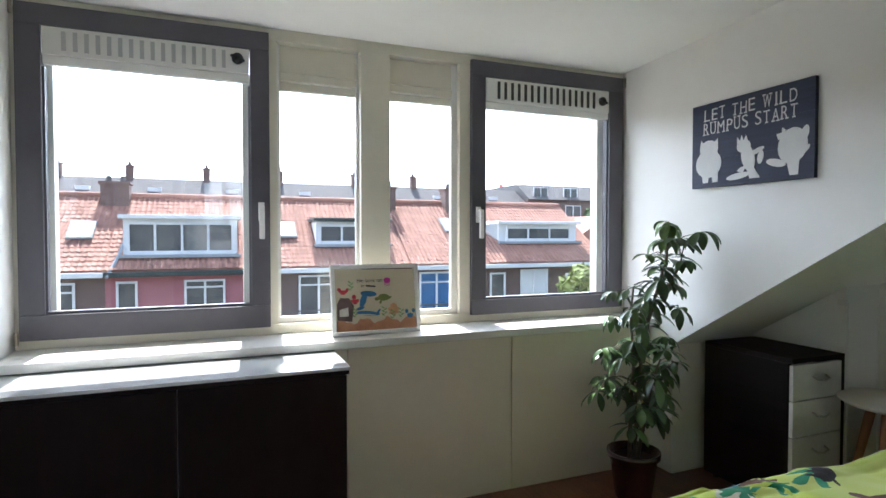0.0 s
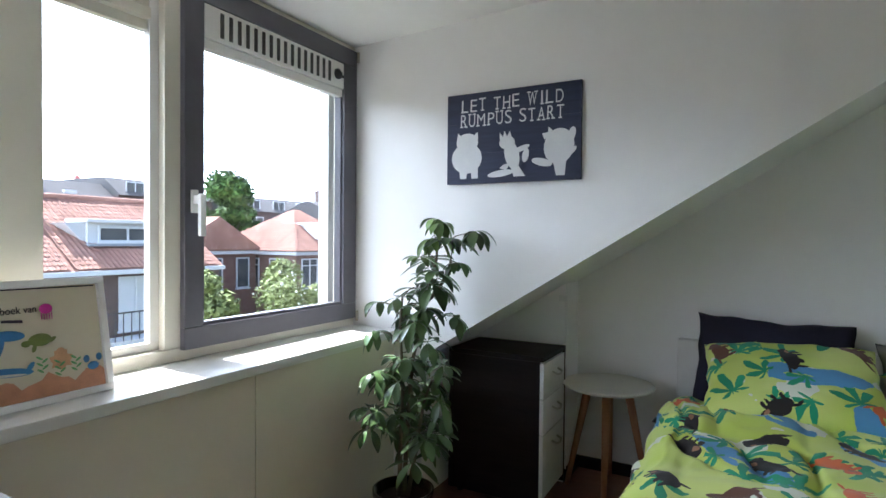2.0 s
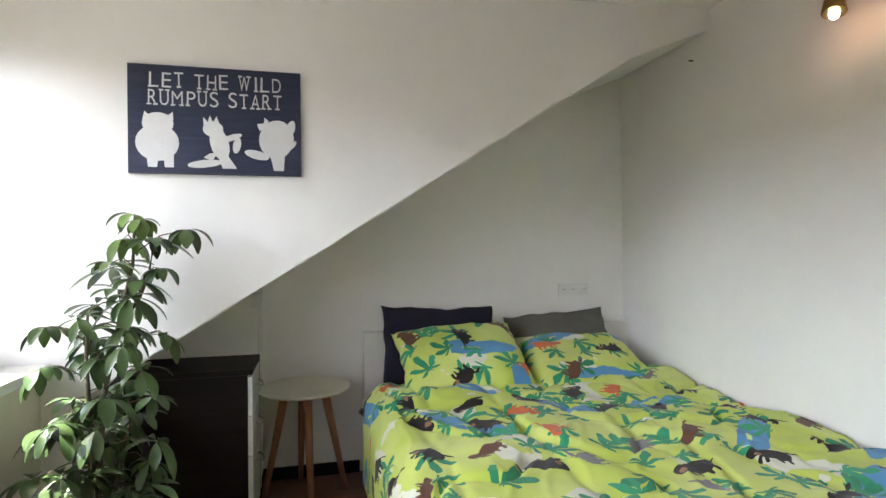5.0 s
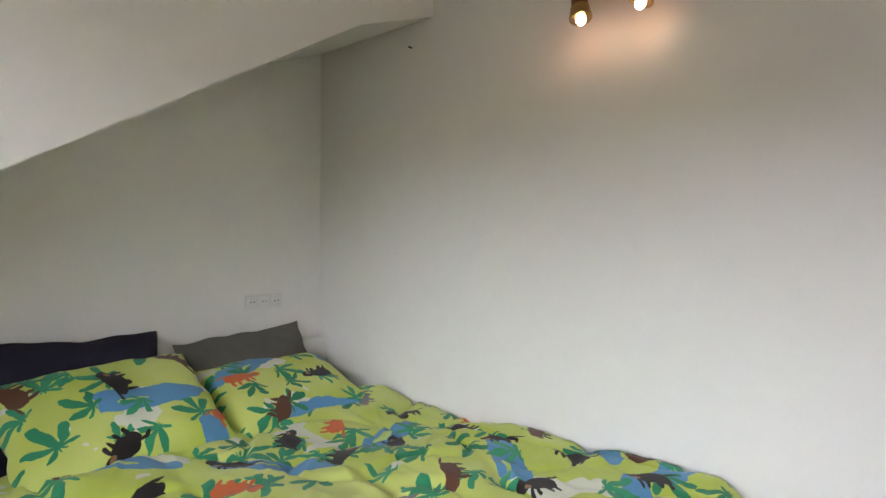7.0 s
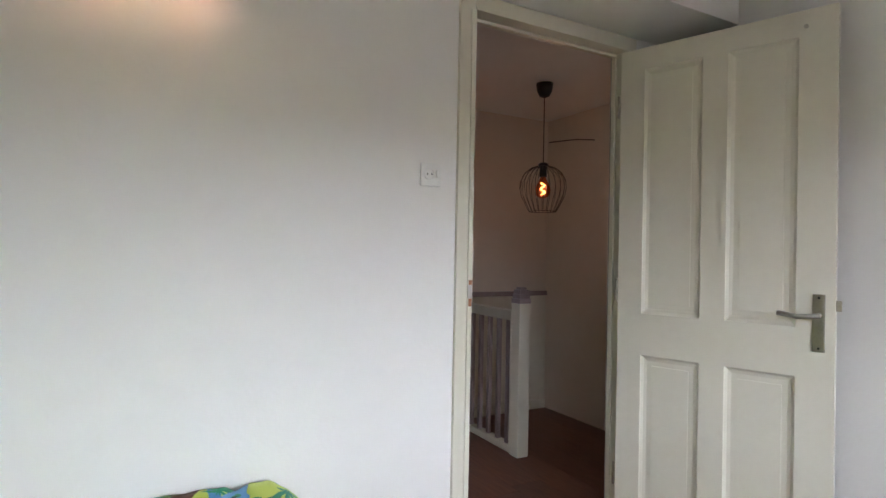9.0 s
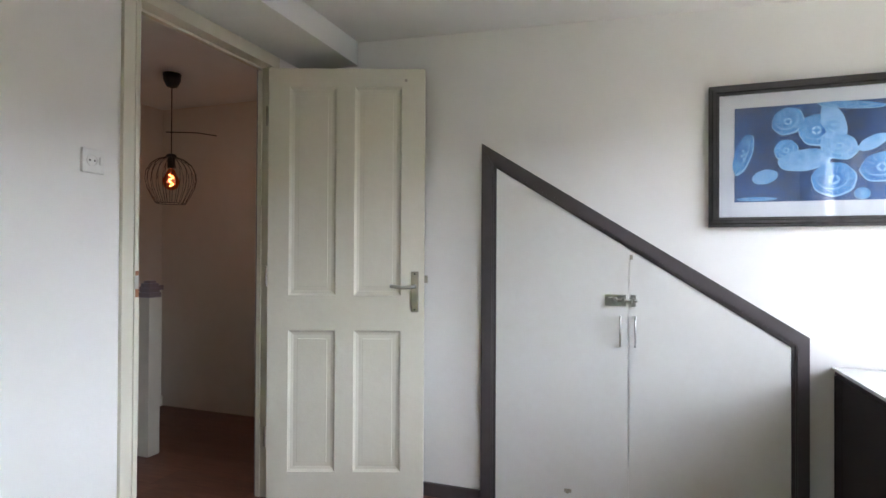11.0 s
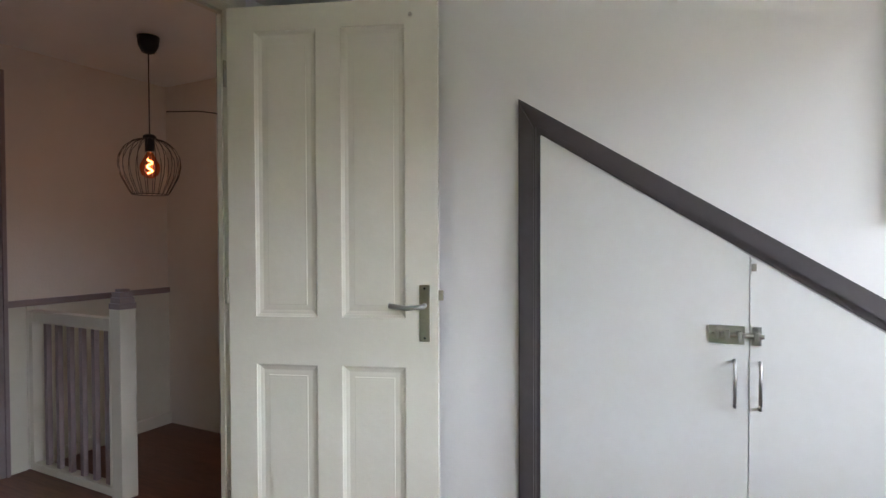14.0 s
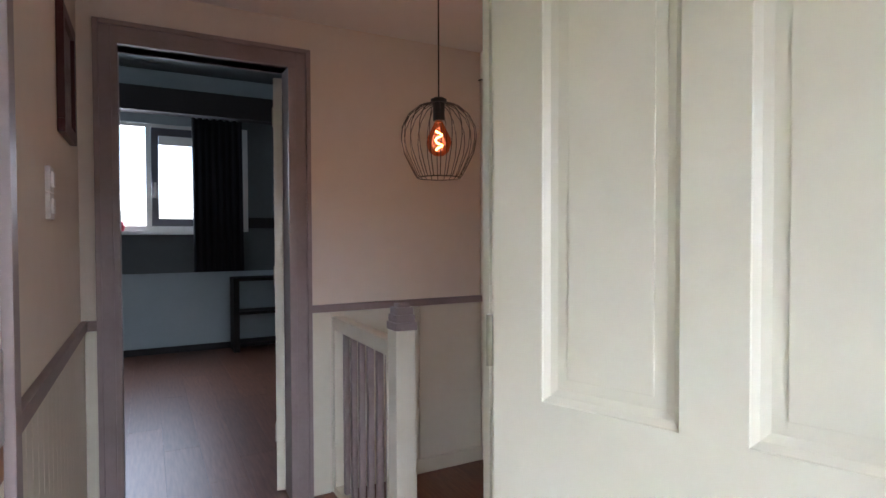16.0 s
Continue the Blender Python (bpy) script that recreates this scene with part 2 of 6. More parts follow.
# floors: boards of laminate
def plank_floor(name, x0, x1, y0, y1, label, z=0.0, along="y"):
    rnd = random.Random(3)
    w, ln = 0.19, 1.2
    ob = thing(name, label, "floor", ((x0 + x1) / 2, (y0 + y1) / 2, z), kind="structure")
    if along == "y":
        x = x0
        while x < x1 - 0.001:
            xe, y = min(x + w, x1), y0 - rnd.random() * ln
            while y < y1:
                a, b = max(y, y0), min(y + ln, y1)
                if b - a > 0.01:
                    part("plank", boxes(((x + 0.0006, a + 0.0006, z - 0.012), (xe - 0.0006, b - 0.0006, z))), LAMIN, ob)
                y += ln
            x += w
    return ob


plank_floor("floor", XW, 2.9, YS - 0.1, 2.36, "reddish brown laminate floor of the bedroom")
plank_floor("floor_landing", -1.5, 0.42, -2.115, YS - 0.1, "reddish brown laminate floor of the landing")
plank_floor("floor_far_room", -2.2, 1.9, -6.1, -2.115, "dark brown laminate floor of the far room")
structure("subfloor", boxes(((-3, -6.5, -0.25), (3.2, 2.75, -0.0125))), DARKW, "timber under the laminate floors", "floor")

# window wall: parapet, side pieces; the window fills the rest
structure("wall_north", boxes(((XW - 0.2, YN + 0.02, -0.25), (XE + 0.2, YN + 0.16, 0.74)),
                              ((XW - 0.2, YN + 0.02, 2.135), (XE + 0.2, YN + 0.16, 2.5))), WALL, "white plastered parapet under the dormer window", "wall")
structure("wall_panel_left", boxes(((XW, 2.352, 0.0), (0.508, 2.37, 0.742))), PANEL, "cream board panelling under the window sill", "panelling")
structure("wall_panel_middle", boxes(((0.511, 2.352, 0.0), (1.2985, 2.37, 0.742)), bevel=0.0015), PANEL, "cream board panelling under the window sill", "panelling")
structure("wall_panel_right", boxes(((1.3015, 2.352, 0.0), (XE, 2.37, 0.742)), bevel=0.0015), PANEL, "cream board panelling under the window sill", "panelling")
structure("window_sill", boxes(((XW, 2.318, 0.745), (XE, YN + 0.02, 0.778)), bevel=0.004), WHITEP, "deep white painted window sill", "sill")
structure("trim_sill_edge", boxes(((XW, 2.340, 0.737), (XE, 2.352, 0.7445))), CREAM, "thin cream moulding under the sill", "trim")

# west wall with the cupboard opening left solid behind the doors
bm = boxes(((XW - 0.12, YS - 0.1, 0.0), (XW, YN + 0.16, 2.5)))
structure("wall_west", bm, WALL, "white plastered wall with a low sloping cupboard", "wall")
# dormer cheek above the roof slope
bm = bmesh.new()
prism(bm, [(0.06, roof_z(0.06)), (2.2, roof_z(2.2)), (2.2, 0.0), (YN + 0.16, 0.0), (YN + 0.16, 2.5), (YS - 0.1, 2.5), (YS - 0.1, 2.20)], 0, XE, XE + 0.06)
structure("wall_cheek", bm, WALL, "white dormer cheek wall cut off along the roof slope", "wall")
# sloped soffit of the sleeping alcove
bm = bmesh.new()
prism(bm, [(2.2, roof_z(2.2)), (0.06, roof_z(0.06)), (YS - 0.1, 2.20), (YS - 0.1, 2.4), (0.1, 2.4), (2.2, roof_z(2.2) + 0.2)], 0, XE + 0.06, XB + 0.12)
structure("ceiling_slope", bm, WALL, "white sloping ceiling over the bed alcove", "ceiling")
structure("wall_east", boxes(((XB, YS - 0.1, 0.0), (XB + 0.12, 2.2, 2.4))), WALL, "white wall behind the bed head", "wall")
bm = bmesh.new()
prism(bm, [(YP, 0), (2.2, 0), (2.2, roof_z(2.2) + 0.05), (YP, roof_z(YP) + 0.05)], 0, 2.652, XB)
structure("wall_pier", bm, WALL, "white boxed pier behind the drawer unit", "wall")
structure("wall_alcove_end", boxes(((XE + 0.06, 2.2, 0.0), (XB + 0.12, 2.3, 1.0))), WALL, "low white knee wall closing the alcove", "wall")
# door wall
DX0, DX1, DZ = -0.43, 0.317, 2.056
structure("wall_south", boxes(((DX1, YS - 0.06, 0.0), (XB + 0.12, YS, 2.5)), ((-1.6, YS - 0.06, 0.0), (DX0, YS, 2.5)), ((DX0, YS - 0.06, DZ), (DX1, YS, 2.5))), WALL,
          "white plastered wall with the doorway to the landing", "wall")
# ceiling, rising slightly away from the window, and the boxed beam over the door wall
bm = bmesh.new()
prism(bm, [(YN + 0.16, ceil_z(YN + 0.16)), (YS, ceil_z(YS)), (YS, 2.5), (YN + 0.16, 2.5)], 0, XW, XE)
structure("ceiling", bm, CEIL, "white painted ceiling", "ceiling")
structure("ceiling_beam", boxes(((XW, YS, 2.122), (0.85, -0.03, 2.26)), bevel=0.004), CEIL, "white boxed beam along the door wall", "beam")
# baseboards
structure("baseboard_west", boxes(((XW, 0.30, 0.0), (XW + 0.014, 0.628, 0.062))), GREYT, "dark grey painted baseboard", "baseboard")
structure("baseboard_east", boxes(((XB - 0.014, 1.2, 0.0), (XB, YP, 0.06)), ((2.652, YP - 0.014, 0), (XB - 0.014, YP, 0.06))), DARKW, "dark baseboard behind the stool", "baseboard")
# unseen eave, its depth set to end the sun patch on the dresser
structure("roof_unseen_sun_block", boxes(((XW - 0.4, YN + 0.17, 2.14), (XE + 0.4, YN + 0.48, 2.3))), WHITEP, "unseen eave added to limit the sun through the window", "roof")

# ---- dormer window ----
win = thing("window_1", "wide dormer window with grey opening sashes and cream posts", "window", (0.7, YN, 0.78), kind="structure")
F0, F1 = YN - 0.005, YN + 0.10
part("window_frame", boxes(((XW, F0, 0.778), (XE, F1, 0.822)), ((XW, F0, 2.083), (XE, F1, 2.1345)),
                           ((XW, F0, 0.8225), (-0.665, F1, 2.0825)), ((0.19, F0, 0.8225), (0.25, F1, 2.0825)),
                           ((0.625, F0 - 0.012, 0.8225), (0.765, F1, 2.0825)), ((1.132, F0, 0.8225), (1.215, F1, 2.0825)),
                           ((2.11, F0, 0.8225), (XE, F1, 2.0825)), bevel=0.003), CREAM, win, "cream painted window frame")
part("bead", boxes(((0.2505, F0 + 0.03, 0.8225), (0.6245, F0 + 0.06, 0.85)), ((0.2505, F0 + 0.03, 0.8505), (0.264, F0 + 0.06, 2.082)), ((0.611, F0 + 0.03, 0.8505), (0.6245, F0 + 0.06, 2.082)),
                   ((0.7655, F0 + 0.03, 0.8225), (1.1315, F0 + 0.06, 0.85)), ((0.7655, F0 + 0.03, 0.8505), (0.778, F0 + 0.06, 2.082)), ((1.10, F0 + 0.03, 0.8505), (1.1315, F0 + 0.06, 2.082))), WHITEP, win)
for x0, x1 in ((0.264, 0.611), (0.778, 1.10)):
    tv = part("top_vent", boxes(((x0, F0 + 0.032, 1.955), (x1, F0 + 0.07, 2.075)), ((x0, F0 + 0.022, 1.915), (x1, F0 + 0.07, 1.95)), ((x0, F0 + 0.040, 1.878), (x1, F0 + 0.07, 1.912)), bevel=0.004), CREAM, win, "cream closed ventilation box")
    part("pane", boxes(((x0, F0 + 0.05, 0.85), (x1, F0 + 0.056, 1.878))), GLASS, win).visible_shadow = False


def sash(x0, x1, ox0, ox1, zb, gt, hx, slots_dark):
    S0, S1 = YN - 0.028, YN + 0.03
    z0, z1, oz0, oz1 = 0.815, 2.106, zb, 2.026
    sa = part("sash", boxes(((x0, S0, z0), (x1, S1, oz0)), ((x0, S0, oz1), (x1, S1, z1)), ((x0, S0, oz0 + 0.0005), (ox0, S1, oz1 - 0.0005)), ((ox1, S0, oz0 + 0.0005), (x1, S1, oz1 - 0.0005)), bevel=0.004), GREYF, win, "grey painted opening sash")
    part("glazing_bead", boxes(((ox0, S0 + 0.014, oz0), (ox1, S1 - 0.01, oz0 + 0.012)), ((ox0, S0 + 0.014, oz0 + 0.0125), (ox0 + 0.008, S1 - 0.01, 1.87)), ((ox1 - 0.008, S0 + 0.014, oz0 + 0.0125), (ox1, S1 - 0.01, 1.87))), GREYF, sa)
    # the outer white stop seen through the glass
    part("outer_stop", boxes(((ox0 - 0.01, S1 + 0.012, oz0 - 0.02), (ox0 + 0.022, S1 + 0.07, 1.93)), ((ox1 - 0.03, S1 + 0.012, oz0 - 0.02), (ox1 + 0.01, S1 + 0.07, 1.93))), WHITEP, sa)
    part("pane", boxes(((ox0, S0 + 0.03, oz0), (ox1, S0 + 0.036, gt))), GLASS, sa).visible_shadow = False
    vb = part("vent_strip", boxes(((ox0 + 0.003, S0 + 0.002, gt + 0.035), (ox1 - 0.003, S0 + 0.03, oz1 - 0.003)), ((ox0 + 0.003, S0 + 0.010, gt), (ox1 - 0.003, S0 + 0.04, gt + 0.034)), bevel=0.003), WHITEP, sa, "white ventilation grille")
    n = 16
    a, b = ox0 + 0.075, ox1 - 0.105
    for i in range(n):
        x = a + (b - a) * i / (n - 1)
        part("slot", boxes(((x - 0.0075, S0 - 0.0015, gt + 0.052), (x + 0.0075, S0 + 0.004, oz1 - 0.018))), slots_dark, vb)
    bm = bmesh.new()
    lathe(bm, [(0.024, 0), (0.024, 0.008), (0.017, 0.013), (0.010, 0.02), (0.0, 0.022)], n=18)
    box(bm, (-0.005, -0.03, 0.006), (0.005, 0.03, 0.016), 0.002)
    bmesh.ops.transform(bm, matrix=Matrix.Translation((ox1 - 0.05, S0, gt + 0.095)) @ pose(0, 0, 0, 90, 0, 0) @ pose(0, 0, 0, 0, 0, 70), verts=bm.verts)
    part("vent_knob", bm, BLACK, vb, "black round ventilation knob")
    # lever handle
    bm = bmesh.new()
    box(bm, (hx - 0.013, S0 - 0.010, 1.285), (hx + 0.013, S0, 1.365), 0.004)
    box(bm, (hx - 0.009, S0 - 0.045, 1.315), (hx + 0.009, S0 - 0.008, 1.345), 0.004)
    box(bm, (hx - 0.011, S0 - 0.052, 1.205), (hx + 0.011, S0 - 0.036, 1.35), 0.005)
    part("window_handle", bm, PLAST, sa, "white lever handle")
    for z in (0.83, 2.085):
        bm = bmesh.new()
        side = x0 - 0.008 if hx > (x0 + x1) / 2 else x1 + 0.004
        tube(bm, [(side, S0 - 0.004, z - 0.03), (side, S0 - 0.004, z + 0.02)], 0.007, 8)
        part("hinge", bm, NICKEL, sa)


sash(-0.705, 0.215, -0.62, 0.136, 0.912, 1.882, 0.178, mat("daylit_vent_slot", (0.5, 0.5, 0.48), 0.6))
sash(1.19, 2.132, 1.268, 2.036, 0.89, 1.868, 1.225, SLOTS)

# ---- cupboard doors in the west wall ----
cup = thing("sloping_cupboard_doors", "white cupboard doors in a grey sloping frame, bolted shut", "cupboard", (XW, 1.28, 0))
SL = (1.681 - 0.844) / (1.94 - 0.631)


def tri_z(y, d=0.0):
    return 1.681 - SL * (y - 0.631) - d


bm = bmesh.new()
prism(bm, [(0.631, 0), (0.688, 0), (0.688, tri_z(0.688, 0.058)), (0.631, 1.681)], 0, XW, XW + 0.026)
prism(bm, [(0.688, tri_z(0.688, 0.058)), (1.898, tri_z(1.898, 0.056)), (1.898, 0), (1.945, 0), (1.945, tri_z(1.935)), (0.631, 1.681)], 0, XW, XW + 0.026)
bmesh.ops.bevel(bm, geom=[e for e in bm.edges if all(v.co.x > XW + 0.02 for v in e.verts)], offset=0.006, segments=2, affect="EDGES")
part("door_frame", bm, GREYT, cup, "grey painted frame")
bm = bmesh.new()
prism(bm, [(0.688, 0), (0.700, 0), (0.700, tri_z(0.700, 0.074)), (1.886, tri_z(1.886, 0.073)), (1.886, 0), (1.898, 0), (1.898, tri_z(1.898, 0.056)), (0.688, tri_z(0.688, 0.058))], 0, XW, XW + 0.014)
part("frame_stop", bm, GREYT, cup)
SEAM = 1.283
for a, b in ((0.7025, SEAM - 0.0015), (SEAM + 0.0015, 1.8835)):
    bm = bmesh.new()
    prism(bm, [(a, 0.012), (b, 0.012), (b, tri_z(b, 0.077)), (a, tri_z(a, 0.077))], 0, XW + 0.001, XW + 0.016)
    d = part("cupboard_door", bm, WHITEP, cup, "white painted door panel")
    y = SEAM - 0.034 if a < 1 else SEAM + 0.026
    bm = bmesh.new()
    tube(bm, [(XW + 0.014, y, 0.775), (XW + 0.040, y, 0.778), (XW + 0.045, y, 0.79), (XW + 0.045, y, 0.885), (XW + 0.040, y, 0.897), (XW + 0.014, y, 0.90)], 0.0045, 8)
    part("handle", bm, CHROME, d, "steel bow handle", True)
bm = boxes(((XW + 0.016, 1.185, 0.945), (XW + 0.021, 1.272, 0.995)), ((XW + 0.016, 1.290, 0.945), (XW + 0.021, 1.312, 0.995)), bevel=0.001)
tube(bm, [(XW + 0.028, 1.192, 0.97), (XW + 0.028, 1.318, 0.97)], 0.006)
for y in (1.205, 1.23, 1.26, 1.30):
    box(bm, (XW + 0.02, y - 0.006, 0.958), (XW + 0.037, y + 0.006, 0.982), 0.003)
tube(bm, [(XW + 0.03, 1.215, 0.97), (XW + 0.05, 1.215, 0.985)], 0.004)
part("bolt", bm, CHROME, cup, "steel barrel bolt")
bm = bmesh.new()
tube(bm, [(XW + 0.015, 1.03, 0.125), (XW + 0.03, 1.03, 0.125)], 0.008)
box(bm, (XW + 0.015, 1.015, 0.118), (XW + 0.018, 1.045, 0.133))
part("door_stud", bm, NICKEL, cup)
for y in (SEAM - 0.003,):
    part("top_catch", boxes(((XW + 0.016, SEAM + 0.004, tri_z(SEAM, 0.12)), (XW + 0.022, SEAM + 0.016, tri_z(SEAM, 0.10)))), NICKEL, cup)

# ---- bedroom door ----
fr = thing("door_frame_1", "cream painted door frame with worn strike plate", "door frame", (-0.04, YS, 0), kind="structure")
part("casing", boxes(((DX1, YS, 0), (DX1 + 0.06, YS + 0.016, 2.115)), ((DX0 - 0.06, YS, 0), (DX0, YS + 0.012, 2.115)), ((DX0 - 0.0, YS, DZ), (DX1, YS + 0.016, 2.115)), bevel=0.003), CREAM, fr)
part("jamb", boxes(((DX1 - 0.002, YS - 0.065, 0), (DX1 + 0.016, YS + 0.022, DZ)), ((DX0 - 0.016, YS - 0.065, 0), (DX0 + 0.002, YS + 0.008, DZ)), ((DX0, YS - 0.065, DZ - 0.002), (DX1, YS + 0.022, DZ + 0.018)), bevel=0.002), CREAM, fr)
part("outer_stop", boxes(((DX1 - 0.016, YS - 0.080, 0), (DX1 - 0.002, YS - 0.04, DZ - 0.018)), bevel=0.002), MAUVE, fr, "mauve stop on the landing side")
part("door_stop", boxes(((DX0 + 0.002, YS - 0.062, 0), (DX0 + 0.008, YS - 0.04, DZ - 0.018)), ((DX0 + 0.002, YS - 0.062, DZ - 0.012), (DX1 - 0.002, YS - 0.04, DZ - 0.002))), CREAM, fr)
part("strike_plate", boxes(((DX1 - 0.005, YS - 0.036, 0.98), (DX1 - 0.002, YS - 0.008, 1.10)), bevel=0.001), CHROME, fr, "worn steel strike plate")
part("bare_wood", boxes(((DX1 - 0.0045, YS - 0.03, 0.935), (DX1 - 0.0015, YS - 0.002, 0.978))), LIGHTW, fr, "splintered bare wood")
part("strike_lip", boxes(((DX1 - 0.001, YS + 0.0222, 1.037), (DX1 + 0.017, YS + 0.0242, 1.083)), bevel=0.0006), CHROME, fr, "worn steel strike lip")
for z0, z1 in ((1.084, 1.100), (1.008, 1.036)):
    part("chipped_wood", boxes(((DX1 - 0.001, YS + 0.0222, z0), (DX1 + 0.013, YS + 0.0232, z1)), bevel=0.0004), LIGHTW, fr, "bare wood where paint has chipped")
part("landing_casing", boxes(((DX1 - 0.002, YS - 0.078, 0), (DX1 + 0.07, YS - 0.06, 2.10)), ((DX0 - 0.07, YS - 0.078, 0), (DX0 - 0.004, YS - 0.06, 2.10)), ((DX0 - 0.07, YS - 0.078, DZ), (DX1 + 0.07, YS - 0.06, 2.12))), MAUVE, fr)

LX, LY = -0.388, -0.318
ang = math.degrees(math.atan2(0.375 + 0.308, -0.634 + 0.388))
LW, LH, LT = 0.735, 2.022, 0.040
leaf = thing("door_1", "cream painted four panel door standing open into the bedroom", "door", (LX, LY, 0.012), rz=ang, kind="structure")
# local x along the leaf, local y negative towards the room's middle
st, px0, px1 = 0.115, 0.098, 0.405
cols = ((0.098, 0.318), (0.405, 0.625))
rows_ = ((0.13, 0.79), (0.955, 1.935))
items = []
xs = [0.0, cols[0][0], cols[0][1], cols[1][0], cols[1][1], LW]
items += [((0, 0, 0), (LW, LT, rows_[0][0])), ((0, 0, rows_[0][1]), (LW, LT, rows_[1][0])), ((0, 0, rows_[1][1]), (LW, LT, LH))]
for r0, r1 in rows_:
    for a, b in ((0, cols[0][0]), (cols[0][1], cols[1][0]), (cols[1][1], LW)):
        items.append(((a, 0, r0), (b, LT, r1)))
bm = bmesh.new()
for lo, hi in items:
    box(bm, lo, hi)
bmesh.ops.remove_doubles(bm, verts=bm.verts, dist=0.0004)
part("door_leaf", bm, CREAM, leaf)
for (a, b) in cols:
    for (r0, r1) in rows_:
        # ogee moulding as a stepped frame, and the raised field
        bm = bmesh.new()
        for y_a, y_b, y_c in ((0.0, 0.004, 0.015), (LT, LT - 0.004, LT - 0.015)):
            loops = []
            for d, yy in ((0.0, y_a), (0.0015, y_b), (0.010, (y_b + y_c) / 2 + (0.002 if y_a == 0 else -0.002)), (0.022, y_c), (0.030, y_c)):
                loops.append([bm.verts.new((u, yy, v)) for u, v in ((a + d, r0 + d), (b - d, r0 + d), (b - d, r1 - d), (a + d, r1 - d))])
            for l0, l1 in zip(loops, loops[1:]):
                for q in range(4):
                    bm.faces.new((l0[q], l0[(q + 1) % 4], l1[(q + 1) % 4], l1[q]))
        bmesh.ops.recalc_face_normals(bm, faces=bm.faces)
        part("moulding", bm, CREAM, leaf)
        bm = bmesh.new()
        box(bm, (a + 0.029, 0.0152, r0 + 0.029), (b - 0.029, LT - 0.0152, r1 - 0.029))
        box(bm, (a + 0.040, 0.0125, r0 + 0.040), (b - 0.040, LT - 0.0125, r1 - 0.040), 0.002)
        part("panel", bm, CREAM, leaf)
for side in (0, 1):
    y0, sg = (LT, 1) if side else (0, -1)
    bm = bmesh.new()
    box(bm, (LW - 0.062, min(y0, y0 + sg * 0.006), 0.879), (LW - 0.026, max(y0, y0 + sg * 0.006), 1.069), 0.003)
    hp = part("handle_plate", bm, NICKEL, leaf, "aged nickel handle plate")
    bm = bmesh.new()
    tube(bm, [(LW - 0.044, y0 + sg * 0.004, 1.0), (LW - 0.044, y0 + sg * 0.045, 1.0), (LW - 0.058, y0 + sg * 0.052, 0.999), (LW - 0.10, y0 + sg * 0.050, 0.995), (LW - 0.156, y0 + sg * 0.050, 1.004)], 0.0085, 10)
    part("lever", bm, CHROME, hp, "polished lever", True)
    bm = bmesh.new()
    for z in (0.891, 1.057):
        tube(bm, [(LW - 0.044, y0, z), (LW - 0.044, y0 + sg * 0.008, z)], 0.004)
    part("screw", bm, BLACK, hp)
part("latch", boxes(((LW, 0.010, 1.015), (LW + 0.016, 0.028, 1.05)), bevel=0.002), NICKEL, leaf)
bm = bmesh.new()
tube(bm, [(LW - 0.09, -0.006, 1.966), (LW - 0.09, 0.002, 1.966)], 0.007)
part("hook", bm, NICKEL, leaf)
for z in (0.25, 1.0, 1.75):
    bm = bmesh.new()
    tube(bm, [(-0.006, -0.004, z), (-0.006, -0.004, z + 0.09)], 0.006)
    part("hinge", bm, NICKEL, leaf)

# ---- dresser under the window ----
dr = thing("low_dresser", "dark brown low dresser with a white glass top", "dresser", (-0.13, 2.19, 0))
part("carcass", boxes(((-0.70, 2.045, 0.0), (0.440, 2.345, 0.712)), bevel=0.002), DRESW, dr, "white laminate carcass")
part("glass_top", boxes(((-0.72, 2.022, 0.728), (0.450, 2.345, 0.740)), bevel=0.002), GTOP, dr, "white glass top")
part("top_board", boxes(((-0.712, 2.028, 0.7125), (0.447, 2.343, 0.7275))), DRESD, dr)
for a, b in ((-0.712, -0.625), (-0.623, -0.127), (-0.124, 0.437)):
    part("front", boxes(((a, 2.026, 0.035), (b, 2.0445, 0.709)), bevel=0.0015), DRESD, dr, "dark brown woodgrain front")

# ---- framed child's drawing on the sill ----
art = thing("framed_drawing", "child's sea drawing in a white frame leaning on the sill", "picture", (0.665, 2.45, 0.778))
tilt = Matrix.Translation((0.665, 2.425, 0.780)) @ pose(0, 0, 0, -10, 0, 1.5)
AW, AH = 0.205, 0.315


def tilted(bm):
    bmesh.ops.transform(bm, matrix=tilt, verts=bm.verts)
    return bm


part("frame", tilted(boxes(((-AW, 0, 0), (AW, 0.02, 0.018)), ((-AW, 0, AH - 0.018), (AW, 0.02, AH)), ((-AW, 0, 0.0185), (-AW + 0.018, 0.02, AH - 0.0185)), ((AW - 0.018, 0, 0.0185), (AW, 0.02, AH - 0.0185)), bevel=0.002)), PLAST, art, "white plastic frame")
PAPER = mat("drawing_paper", (0.62, 0.56, 0.40), 0.6, (0.58, 0.51, 0.35), 5, 0.5, coat=0.5)
paper = part("paper", tilted(boxes(((-AW + 0.0185, 0.010, 0.0185), (AW - 0.0185, 0.016, AH - 0.0185)))), PAPER, art, "cream drawing paper")


def flat_blob(pts, y=0.009, th=0.0005):
    bm = bmesh.new()
    prism(bm, pts, 1, y, y - th)
    return bm


def ell(cx, cz, a, b, n=18, rot=0.0, wob=0.0, k=3):
    o = []
    for i in range(n):
        t = 2 * math.pi * i / n
        r = 1 + wob * math.sin(k * t)
        x, z = a * r * math.cos(t), b * r * math.sin(t)
        o.append((cx + x * math.cos(rot) - z * math.sin(rot), cz + x * math.sin(rot) + z * math.cos(rot)))
    return o


